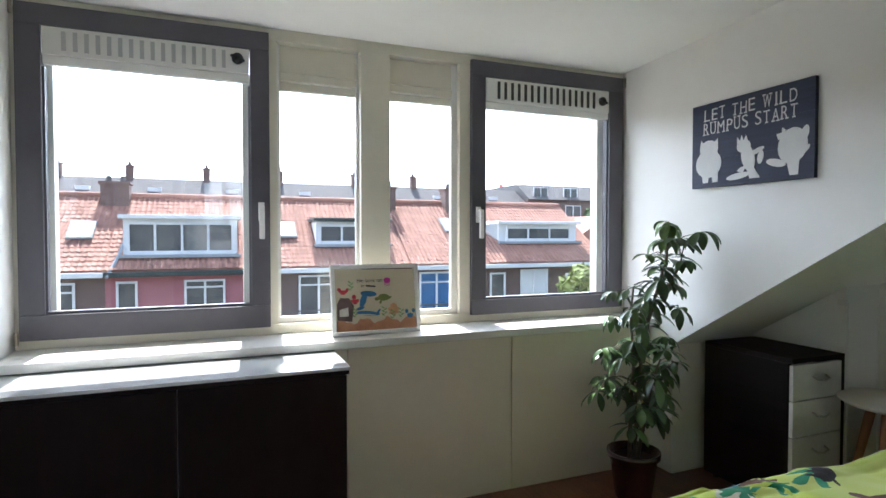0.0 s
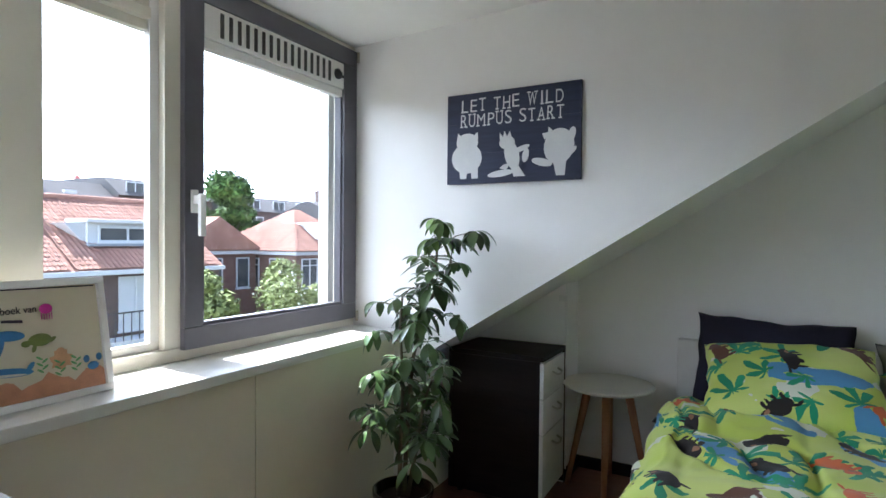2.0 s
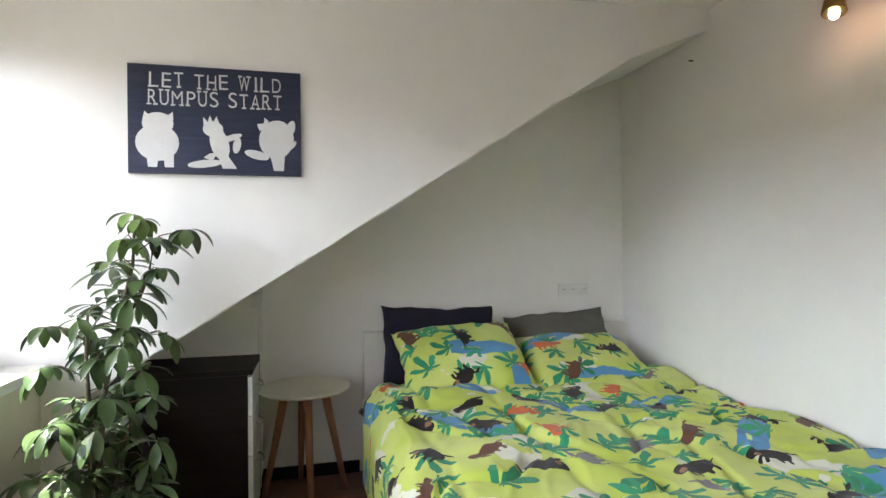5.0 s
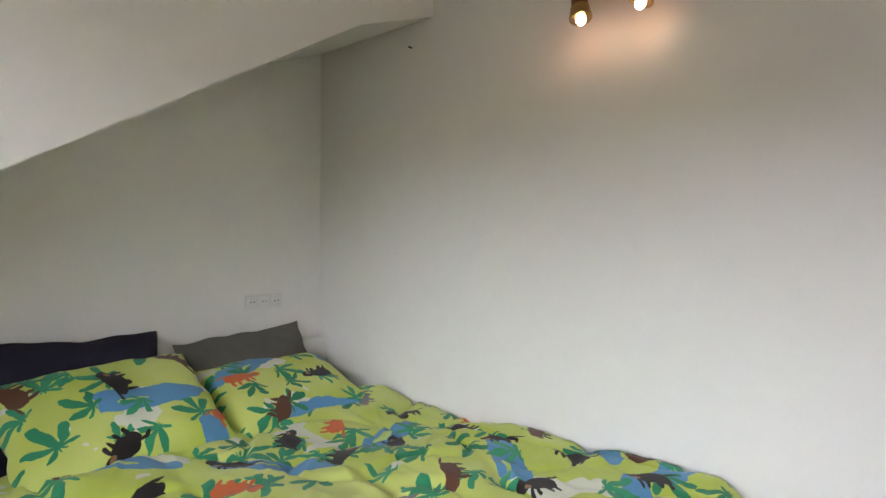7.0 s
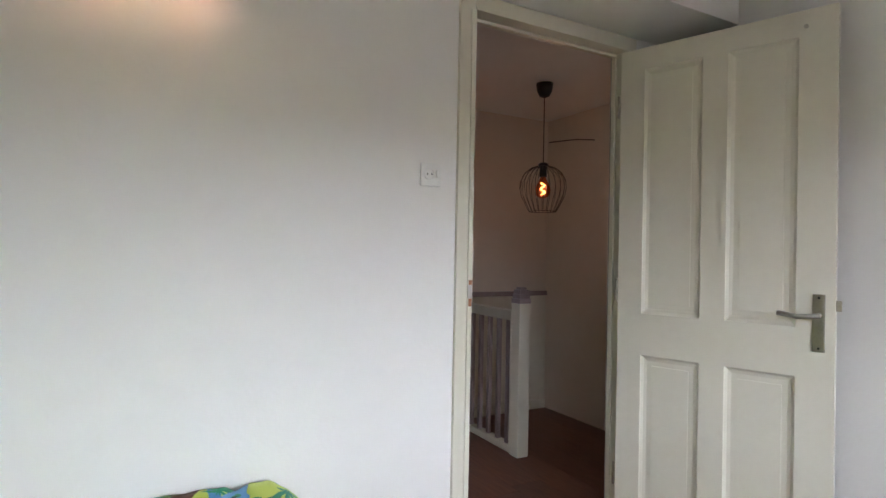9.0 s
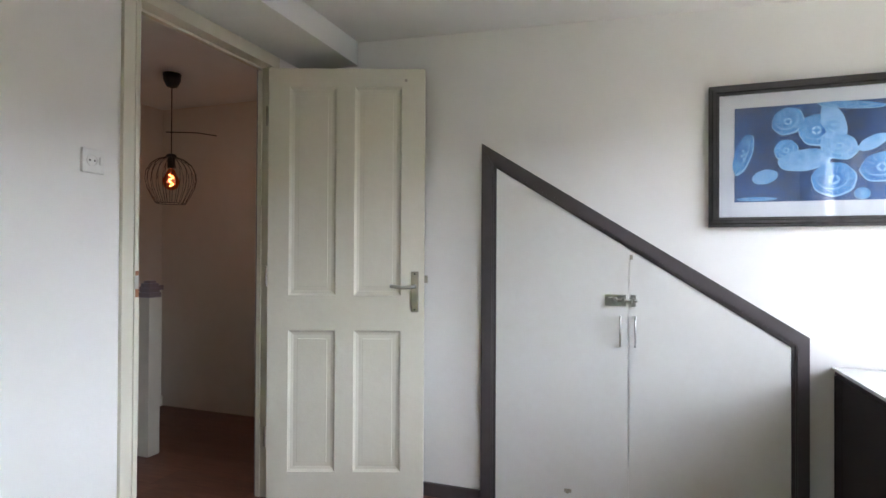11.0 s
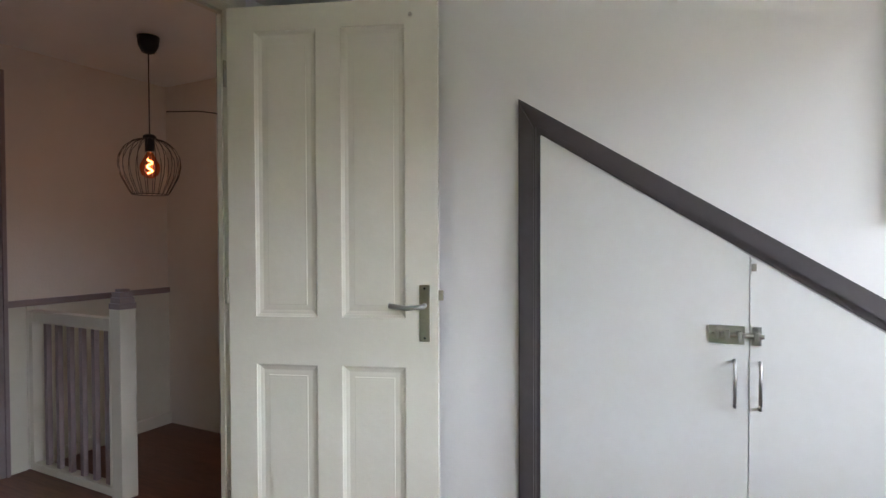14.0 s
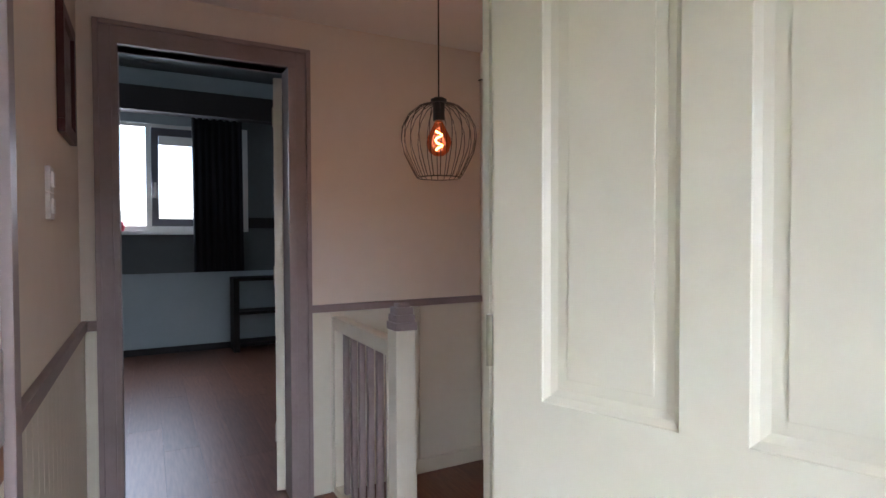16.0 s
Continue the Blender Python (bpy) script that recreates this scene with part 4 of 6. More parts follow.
def leaflet(bm, base, d, length, width, droop):
    """A folded, tapering, drooping leaflet."""
    d = Vector(d).normalized()
    side = d.cross(Vector((0, 0, 1)))
    side = side.normalized() if side.length > 0.05 else Vector((1, 0, 0))
    rows = []
    n = 6
    p = Vector(base)
    dirv = d.copy()
    for i in range(n + 1):
        t = i / n
        w = width * (math.sin(math.pi * min(1, t * 0.93 + 0.04)) ** 0.7) * (0.75 + 0.5 * t if t < 0.6 else 1.05 * (1 - (t - 0.6) * 0.4))
        up = side.cross(dirv).normalized()
        rows.append((bm.verts.new(p - side * w + up * w * 0.28), bm.verts.new(p), bm.verts.new(p + side * w + up * w * 0.28)))
        dirv = (dirv + Vector((0, 0, -droop / n))).normalized()
        p = p + dirv * length / n
    for a, b in zip(rows, rows[1:]):
        bm.faces.new((a[0], a[1], b[1], b[0]))
        bm.faces.new((a[1], a[2], b[2], b[1]))


def umbrella(base, out, rise, size):
    """A petiole with a whorl of seven or eight leaflets."""
    tip = Vector(base) + Vector((out.x, out.y, rise))
    mid = (Vector(base) + tip) / 2 + Vector((0, 0, 0.02))
    bm = bmesh.new()
    tube(bm, [base, mid, tip], 0.0022, 5, 0.0015)
    part("leaf_stalk", bm, BARK, plant)
    bm = bmesh.new()
    n = rnd.choice((6, 7, 7, 8))
    a0 = rnd.random() * 6.28
    lean_ = Vector((rnd.uniform(-0.5, 0.5), rnd.uniform(-0.5, 0.5), 0)) + Vector((out.x, out.y, 0)) * 3.0
    droop = rnd.uniform(0.5, 2.0)
    for i in range(n):
        t = a0 + 2 * math.pi * i / n + rnd.uniform(-0.25, 0.25)
        flat = Vector((math.cos(t), math.sin(t), 0))
        d = flat + Vector((0, 0, rnd.uniform(-0.25, 0.15) - 0.75 * flat.dot(lean_)))
        base2 = tip + d.normalized() * 0.012
        leaflet(bm, base2, d, size * rnd.uniform(0.65, 1.2), size * rnd.uniform(0.155, 0.215), droop * rnd.uniform(0.7, 1.3))
        tube(bm, [tip, base2], 0.0012, 4)
    part("leaf_whorl", bm, YLEAF if tip.z > 1.13 and rnd.random() < 0.75 else LEAF, plant, "", True)


spots = [(0, z) for z in np.linspace(0.50, 1.23, 21)] + [(1, z) for z in np.linspace(0.40, 0.97, 17)] + [(2, z) for z in np.linspace(0.34, 0.65, 10)] + [(0, z) for z in np.linspace(0.38, 0.68, 7)] + [(3, z) for z in np.linspace(0.99, 1.17, 5)]
for i, (k, z) in enumerate(spots):
    t = i * 2.4 + rnd.uniform(-0.7, 0.7)
    r = rnd.uniform(0.05, 0.18) * (0.6 if z > 1.18 or k == 3 else 1.0)
    umbrella(along(stems[k], z), Vector((r * math.cos(t), r * math.sin(t), 0)), rnd.uniform(-0.04, 0.08), rnd.uniform(0.075, 0.118))
umbrella(Vector(stems[0][-1]), Vector((0.0, 0.0, 0)), 0.03, 0.10)
# ---- bed ----
def jungle():
    """Printed jungle cotton: lime ground, white clouds, blue rivers, green palm leaves, dark and orange animals."""
    m = bpy.data.materials.new("jungle_print_cotton")
    m.use_nodes = True
    nt = m.node_tree
    N, L = nt.nodes, nt.links
    p = N["Principled BSDF"]
    p.inputs["Roughness"].default_value = 0.9
    p.inputs["Sheen Weight"].default_value = 0.15
    uv = N.new("ShaderNodeUVMap")

    def mth(op, a, b=None, c=None):
        n = N.new("ShaderNodeMath")
        n.operation = op
        for i, v in enumerate((a, b, c)):
            if v is None:
                continue
            if isinstance(v, (int, float)):
                n.inputs[i].default_value = v
            else:
                L.new(v, n.inputs[i])
        return n.outputs[0]

    def noise_(scale, off=0.0, detail=2.0):
        mp = N.new("ShaderNodeMapping")
        mp.inputs["Location"].default_value = (off, off * 0.7, 0)
        L.new(uv.outputs[0], mp.inputs[0])
        n = N.new("ShaderNodeTexNoise")
        n.inputs["Scale"].default_value, n.inputs["Detail"].default_value = scale, detail
        L.new(mp.outputs[0], n.inputs["Vector"])
        return n

    def mixc(fac, a, col):
        n = N.new("ShaderNodeMix")
        n.data_type = "RGBA"
        L.new(fac, n.inputs[0])
        if isinstance(a, tuple):
            n.inputs[6].default_value = (*a, 1)
        else:
            L.new(a, n.inputs[6])
        if isinstance(col, tuple):
            n.inputs[7].default_value = (*col, 1)
        else:
            L.new(col, n.inputs[7])
        return n.outputs[2]

    def cells(scale, off):
        """Per cell: local x, y round its point, radius, angle and three random numbers."""
        mp = N.new("ShaderNodeMapping")
        mp.inputs["Location"].default_value = (off, off * 1.3, 0)
        L.new(uv.outputs[0], mp.inputs[0])
        wob = noise_(14, off)
        vm = N.new("ShaderNodeVectorMath")
        vm.operation = "MULTIPLY_ADD"
        vm.inputs[1].default_value = (0.045, 0.045, 0)
        L.new(wob.outputs[1], vm.inputs[0])
        L.new(mp.outputs[0], vm.inputs[2])
        v = N.new("ShaderNodeTexVoronoi")
        v.voronoi_dimensions = "2D"
        v.inputs["Scale"].default_value, v.inputs["Randomness"].default_value = scale, 0.65
        L.new(vm.outputs[0], v.inputs["Vector"])
        d = N.new("ShaderNodeVectorMath")
        d.operation = "SUBTRACT"
        L.new(vm.outputs[0], d.inputs[0])
        L.new(v.outputs["Position"], d.inputs[1])
        s = N.new("ShaderNodeSeparateXYZ")
        L.new(d.outputs[0], s.inputs[0])
        c = N.new("ShaderNodeSeparateColor")
        L.new(v.outputs["Color"], c.inputs[0])
        ang = mth("ADD", mth("ARCTAN2", s.outputs[1], s.outputs[0]), mth("MULTIPLY", c.outputs[0], 6.283))
        rad = mth("SQRT", mth("ADD", mth("MULTIPLY", s.outputs[0], s.outputs[0]), mth("MULTIPLY", s.outputs[1], s.outputs[1])))
        return rad, ang, c.outputs[0], c.outputs[1], c.outputs[2]

    # ground
    n0 = noise_(3.0, 1.0)
    ramp = N.new("ShaderNodeMapRange")
    ramp.inputs[1].default_value, ramp.inputs[2].default_value = 0.40, 0.62
    L.new(n0.outputs[0], ramp.inputs[0])
    col = mixc(ramp.outputs[0], (0.52, 0.63, 0.09), (0.62, 0.70, 0.19))
    cl = noise_(4.2, 7.0, 3.0)
    col = mixc(mth("GREATER_THAN", cl.outputs[0], 0.60), col, (0.72, 0.74, 0.60))
    # rivers: long wandering patches
    rad, ang, r, g, b = cells(2.3, 3.0)
    along_ = mth("MULTIPLY", rad, mth("COSINE", ang))
    across = mth("MULTIPLY", rad, mth("SINE", ang))
    el = mth("ADD", mth("POWER", mth("DIVIDE", along_, 0.20), 2), mth("POWER", mth("DIVIDE", across, 0.050), 2))
    riv = mth("MULTIPLY", mth("LESS_THAN", el, 1.0), mth("GREATER_THAN", g, 0.25))
    col = mixc(riv, col, (0.10, 0.30, 0.55))
    isl = mth("MULTIPLY", riv, mth("LESS_THAN", mth("ADD", mth("POWER", mth("DIVIDE", mth("ADD", along_, 0.03), 0.05), 2), mth("POWER", mth("DIVIDE", mth("ADD", across, 0.012), 0.009), 2)), 1.0))
    col = mixc(isl, col, (0.50, 0.68, 0.20))
    # palm leaves: fingered stars
    for scale, off, R in ((5.2, 11.0, 0.085), (6.4, 23.0, 0.066)):
        rad, ang, r, g, b = cells(scale, off)
        fing = mth("POWER", mth("ABSOLUTE", mth("COSINE", mth("MULTIPLY", ang, 3.5))), 1.6)
        half = mth("ADD", 0.55, mth("MULTIPLY", 0.45, mth("COSINE", ang)))
        lim = mth("MULTIPLY", mth("MULTIPLY", mth("ADD", 0.20, mth("MULTIPLY", 0.85, fing)), R * 1.25), half)
        on = mth("MULTIPLY", mth("LESS_THAN", rad, lim), mth("GREATER_THAN", g, 0.42))
        leafc = mixc(b, (0.012, 0.22, 0.10), (0.03, 0.33, 0.16))
        col = mixc(on, col, leafc)
    # animals: bodies with a head and legs
    rad, ang, r, g, b = cells(4.1, 37.0)
    ax = mth("MULTIPLY", rad, mth("COSINE", ang))
    ay = mth("MULTIPLY", rad, mth("SINE", ang))

    def blob(cx, cy, a, bb):
        return mth("LESS_THAN", mth("ADD", mth("POWER", mth("DIVIDE", mth("SUBTRACT", ax, cx), a), 2), mth("POWER", mth("DIVIDE", mth("SUBTRACT", ay, cy), bb), 2)), 1.0)
    body = mth("MAXIMUM", blob(0, 0, 0.055, 0.028), blob(0.055, 0.006, 0.024, 0.020))
    for cx in (-0.038, -0.012, 0.022, 0.044):
        body = mth("MAXIMUM", body, blob(cx, -0.03, 0.007, 0.018))
    body = mth("MAXIMUM", body, blob(-0.062, 0.018, 0.022, 0.005))
    dark = mth("MULTIPLY", body, mth("LESS_THAN", g, 0.50))
    grey = mth("MULTIPLY", body, mth("MULTIPLY", mth("GREATER_THAN", g, 0.50), mth("LESS_THAN", g, 0.68)))
    oran = mth("MULTIPLY", body, mth("MULTIPLY", mth("GREATER_THAN", g, 0.68), mth("LESS_THAN", g, 0.84)))
    brow = mth("MULTIPLY", body, mth("GREATER_THAN", g, 0.82))
    col = mixc(dark, col, (0.016, 0.011, 0.010))
    col = mixc(grey, col, (0.20, 0.20, 0.20))
    col = mixc(oran, col, (0.66, 0.14, 0.035))
    col = mixc(brow, col, (0.12, 0.045, 0.022))
    face = mth("MULTIPLY", blob(0.050, -0.004, 0.013, 0.008), mth("LESS_THAN", g, 0.82))
    col = mixc(mth("MULTIPLY", face, body), col, (0.34, 0.17, 0.09))
    L.new(col, p.inputs["Base Color"])
    weave = N.new("ShaderNodeTexNoise")
    weave.inputs["Scale"].default_value = 500
    L.new(uv.outputs[0], weave.inputs["Vector"])
    bp = N.new("ShaderNodeBump")
    bp.inputs["Strength"].default_value, bp.inputs["Distance"].default_value = 0.2, 0.002
    L.new(weave.outputs[0], bp.inputs["Height"])
    L.new(bp.outputs[0], p.inputs["Normal"])
    return m


JUNGLE = jungle()
BX0, BX1, BY0, BY1 = 1.02, 2.80, -0.325, 1.13
bed = thing("bed", "double bed with white frame and mattress", "bed", (1.95, 0.45, 0))
part("bed_frame", boxes(((BX0 + 0.05, BY0 + 0.01, 0.10), (BX1, BY1, 0.27)), bevel=0.008), WHITEP, bed, "white painted bed frame")
for x in (BX0 + 0.10, BX1 - 0.06):
    for y in (BY0 + 0.06, BY1 - 0.05):
        bm = bmesh.new()
        tube(bm, [(x, y, 0), (x, y, 0.10)], 0.025, 12)
        part("leg", bm, WHITEP, bed)
bm = boxes(((BX0 + 0.07, BY0 + 0.01, 0.272), (BX1 - 0.01, BY1 - 0.02, 0.485)), bevel=0.04)
part("mattress", bm, SHEET, bed, "white sheeted mattress", True)
part("headboard", boxes(((BX1 + 0.005, BY0 - 0.005, 0.05), (XB - 0.012, BY1 + 0.05, 0.735)), bevel=0.01), WHITEP, bed, "low white headboard")


def cloth(name, nu, nv, f, material, label, category, loc):
    """A cloth surface from f(u, v) with its own printed coordinates, given thickness."""
    bm = bmesh.new()
    uvl = bm.loops.layers.uv.new("UVMap")
    grid, uvs = [], {}
    for i in range(nu + 1):
        row = []
        for j in range(nv + 1):
            pos, uvc = f(i / nu, j / nv)
            v = bm.verts.new(pos)
            uvs[v] = uvc
            row.append(v)
        grid.append(row)
    for i in range(nu):
        for j in range(nv):
            fc = bm.faces.new((grid[i][j], grid[i + 1][j], grid[i + 1][j + 1], grid[i][j + 1]))
            for lp_ in fc.loops:
                lp_[uvl].uv = uvs[lp_.vert]
    bmesh.ops.recalc_face_normals(bm, faces=bm.faces)
    bmesh.ops.translate(bm, verts=bm.verts, vec=-Vector(loc))
    ob = part(name, bm, material, None, label, True)
    ob.location = loc
    tagged(ob, category=category)
    return ob


def duvet_at(u, v):
    # u from the head side to past the foot, v from the wall to past the open side
    s = u * 1.98
    w = -0.01 + v * 1.98
    x = 2.50 - s
    y = BY0 + 0.02 + w
    z = 0.532
    # quilting puffs and creases
    nz = noise.noise(Vector((s * 2.6, w * 2.6, 0.3))) * 0.028 + noise.noise(Vector((s * 7 + w * 3, w * 7 - s * 2, 1.7))) * 0.014
    nz += 0.010 * abs(noise.noise(Vector((s * 11, w * 5, 4.2)))) - 0.022 * max(0, 1 - abs(noise.noise(Vector((s * 3.2 - w, w * 4 + s * 1.5, 9.1)))) * 9)
    for q in (0.30, 0.66, 1.02, 1.36):
        dq = w - q - 0.02 * noise.noise(Vector((s * 2.5, q * 9, 6.0)))
        nz -= 0.008 * math.exp(-(dq / 0.018) ** 2)
    fold = noise.noise(Vector((s * 4.5 + 0.8 * w, w * 9.0 - s * 3.0, 12.5)))
    nz += 0.006 * max(0.0, 1 - abs(fold) * 7)
    top = z + nz + 0.03 * math.exp(-((s - 0.1) / 0.2) ** 2)
    ext = s - 1.475        # past the foot
    exn = w - 1.395         # past the open side
    drop = 0.0
    if ext > 0:
        k = min(ext / 0.16, 1.6)
        x = 2.50 - 1.475 - 0.10 * math.sin(min(k, 1.57))
        drop += 0.12 * (1 - math.cos(min(k, 1.57))) + max(0, ext - 0.25)
        x += 0.02 * noise.noise(Vector((w * 5, ext * 2, 2))) - 0.01
    if exn > 0:
        k = min(exn / 0.15, 1.57)
        y = BY0 + 0.02 + 1.395 + 0.095 * math.sin(k) + (0.03 + 0.03 * noise.noise(Vector((s * 5, exn * 2, 5)))) * min(1, exn / 0.2)
        drop += 0.11 * (1 - math.cos(k)) + max(0, exn - 0.235)
    if w < 0.10:
        drop += 0.012 * (1 - max(w, 0) / 0.10) ** 2
    y = max(y, YS + 0.012)
    return (x, y, max(top - drop, 0.14)), (s + 0.013, w + 0.31)


dv = cloth("duvet", 190, 190, duvet_at, JUNGLE, "lime green jungle animal print duvet, loosely spread on the bed", "duvet", (1.7, 0.4, 0.5))
so_ = dv.modifiers.new("thickness", "SOLIDIFY")
so_.thickness, so_.offset = 0.02, -1


def pillow(name, w, h, t, m, material, label, cat, seed, uvo=(0, 0)):
    """A stuffed pillow: two bulging faces meeting at a pinched seam."""
    bm = bmesh.new()
    uvl = bm.loops.layers.uv.new("UVMap")
    n = 28
    sides = []
    rim = {}
    for sg in (1, -1):
        g = []
        for i in range(n + 1):
            row = []
            for j in range(n + 1):
                a, b = 2 * i / n - 1, 2 * j / n - 1
                edge = (1 - abs(a) ** 2.6) * (1 - abs(b) ** 2.6)
                pinch = 1 - 0.055 * (1 - b * b) * abs(a) ** 6
                pin2 = 1 - 0.055 * (1 - a * a) * abs(b) ** 6
                zz = sg * t / 2 * max(edge, 0) ** 0.42
                zz += (noise.noise(Vector((a * 2 + seed, b * 2, sg))) * 0.10 + noise.noise(Vector((a * 5, b * 5 + seed, sg * 3))) * 0.045) * t * min(1, edge * 3)
                co = Vector((a * w / 2 * pinch, b * h / 2 * pin2, zz))
                co.x += 0.012 * noise.noise(Vector((b * 3, seed, 2.2)))
                co.y += 0.012 * noise.noise(Vector((a * 3, seed, 7.2)))
                key = (i, j)
                if i in (0, n) or j in (0, n):
                    if key not in rim:
                        rim[key] = bm.verts.new(co)
                    row.append(rim[key])
                else:
                    row.append(bm.verts.new(co))
            g.append(row)
        for i in range(n):
            for j in range(n):
                q = (g[i][j], g[i + 1][j], g[i + 1][j + 1], g[i][j + 1])
                fc = bm.faces.new(q if sg > 0 else q[::-1])
                for lp_ in fc.loops:
                    lp_[uvl].uv = (lp_.vert.co.x + uvo[0], lp_.vert.co.y + uvo[1] + (0 if sg > 0 else 3))
    ob = part(name, bm, material, None, label, True)
    ob.matrix_basis = m
    tagged(ob, category=cat)
    return ob


# local x along the bed's width (-y), local y up the pillow
def lean(x, y, z, tip, turn=0, roll=0):
    return Matrix.Translation((x, y, z)) @ pose(0, 0, 0, 0, 0, -90 + turn) @ pose(0, 0, 0, tip, 0, 0) @ pose(0, 0, 0, 0, 0, roll)


pillow("pillow", 0.60, 0.42, 0.14, lean(2.725, 0.80, 0.665, 68, 0, -2), NAVYC, "dark navy pillow leaning against the headboard", "pillow", 1.0)
pillow("pillow", 0.60, 0.36, 0.14, lean(2.735, 0.12, 0.650, 62, 0, 4), GREYC, "grey green pillow leaning against the headboard", "pillow", 5.0)
pillow("pillow", 0.61, 0.46, 0.17, lean(2.49, 0.745, 0.640, 31, -5, 6), JUNGLE, "jungle print pillow propped on the navy pillow", "pillow", 9.0, (0.4, 5.3))
pillow("pillow", 0.62, 0.46, 0.16, lean(2.50, 0.125, 0.598, 19, 3, -3), JUNGLE, "jungle print pillow lying at the bed head", "pillow", 14.0, (1.7, 6.1))

# ---- landing ----
HX0, HX1, HY = -1.48, 0.385, -2.115
HZ = 2.25
HWALL = mat("cream_hall_paint", (0.80, 0.73, 0.64), 0.8, (0.75, 0.67, 0.58), 1.5, 0.5, 0.25, 80)
structure("wall_landing_east", boxes(((HX1, HY - 0.1, 0), (HX1 + 0.1, YS - 0.06, 2.5))), HWALL, "cream wall of the landing", "wall")
structure("wall_landing_west", boxes(((HX0 - 0.1, HY - 0.1, -0.2), (HX0, YS - 0.06, 2.5))), HWALL, "cream stairwell wall", "wall")
HD0, HD1, HDZ = -0.436, 0.248, 2.02
structure("wall_landing_far", boxes(((HX0, HY - 0.1, -0.2), (HD0, HY, 2.5)), ((HD1, HY - 0.1, 0), (HX1, HY, 2.5)), ((HD0, HY - 0.1, HDZ), (HD1, HY, 2.5))), HWALL, "cream wall with the far doorway", "wall")
structure("ceiling_landing", boxes(((HX0, HY, HZ), (HX1, YS - 0.06, HZ + 0.2))), CEIL, "white landing ceiling", "ceiling")
df = thing("door_frame_2", "mauve painted door frame on the landing", "door frame", (-0.09, HY, 0), kind="structure")
part("casing", boxes(((HD0 - 0.098, HY, 0), (HD0 - 0.03, HY + 0.018, 2.11)), ((HD1 + 0.02, HY, 0), (HD1 + 0.082, HY + 0.018, 2.11)), ((HD0 - 0.03, HY, HDZ + 0.03), (HD1 + 0.02, HY + 0.018, 2.11)), bevel=0.003), MAUVE, df)
part("jamb", boxes(((HD0 - 0.03, HY - 0.11, 0), (HD0 + 0.004, HY + 0.026, HDZ)), ((HD1 - 0.004, HY - 0.11, 0), (HD1 + 0.02, HY + 0.026, HDZ)), ((HD0 - 0.03, HY - 0.11, HDZ), (HD1 + 0.02, HY + 0.026, HDZ + 0.03)), bevel=0.003), MAUVE, df)
part("moulding", boxes(((HD0 - 0.098, HY + 0.0182, 0), (HD0 - 0.078, HY + 0.030, 2.11)), ((HD1 + 0.062, HY + 0.0182, 0), (HD1 + 0.082, HY + 0.030, 2.11)), ((HD0 - 0.0775, HY + 0.0182, 2.09), (HD1 + 0.0615, HY + 0.030, 2.11)), bevel=0.003), MAUVE, df)
lf = thing("door_2", "cream panel door folded open into the far room", "door", (HD0 + 0.006, HY - 0.105, 0.01), rz=-105, kind="structure")
part("door_leaf", boxes(((0, 0, 0), (0.70, 0.04, 1.99)), bevel=0.002), CREAM, lf)
for z in (0.24, 1.0, 1.76):
    part("hinge", boxes(((-0.004, 0.0405, z), (0.028, 0.046, z + 0.09)), bevel=0.001), NICKEL, lf)
structure("trim_dado_far", boxes(((HX0, HY, 0.880), (HD0 - 0.098, HY + 0.022, 0.915)), ((HD1 + 0.082, HY, 0.868), (HX1, HY + 0.022, 0.908)), bevel=0.003), MAUVE, "mauve dado rail", "trim")
structure("trim_dado_east", boxes(((HX1 - 0.022, HY + 0.022, 0.868), (HX1, YS - 0.08, 0.908)), bevel=0.003), MAUVE, "mauve dado rail", "trim")
wains = thing("wainscot", "cream vertical board wainscot below the dado rail", "wainscot", (HX1, -1.2, 0), kind="structure")
y = HY + 0.024
while y < YS - 0.16:
    part("board", boxes(((HX1 - 0.013, y, 0.0), (HX1 - 0.0005, y + 0.068, 0.867)), bevel=0.003), CREAM, wains)
    y += 0.0705
w2 = thing("wainscot", "cream board wainscot in the stairwell", "wainscot", (-1.0, HY, 0), kind="structure")
for a, b in ((HX0 + 0.002, -1.10), (-1.098, -0.628), (-0.622, HD0 - 0.099), (HD1 + 0.083, HX1 - 0.014)):
    part("board", boxes(((a, HY + 0.0005, 0.0), (b, HY + 0.010, 0.867 if a > 0 else 0.879)), bevel=0.002), CREAM, w2)
structure("baseboard_landing", boxes(((HX0 + 0.002, HY + 0.0105, 0.0), (-0.70, HY + 0.024, 0.075)), bevel=0.003), CREAM, "cream baseboard in the stairwell", "baseboard")

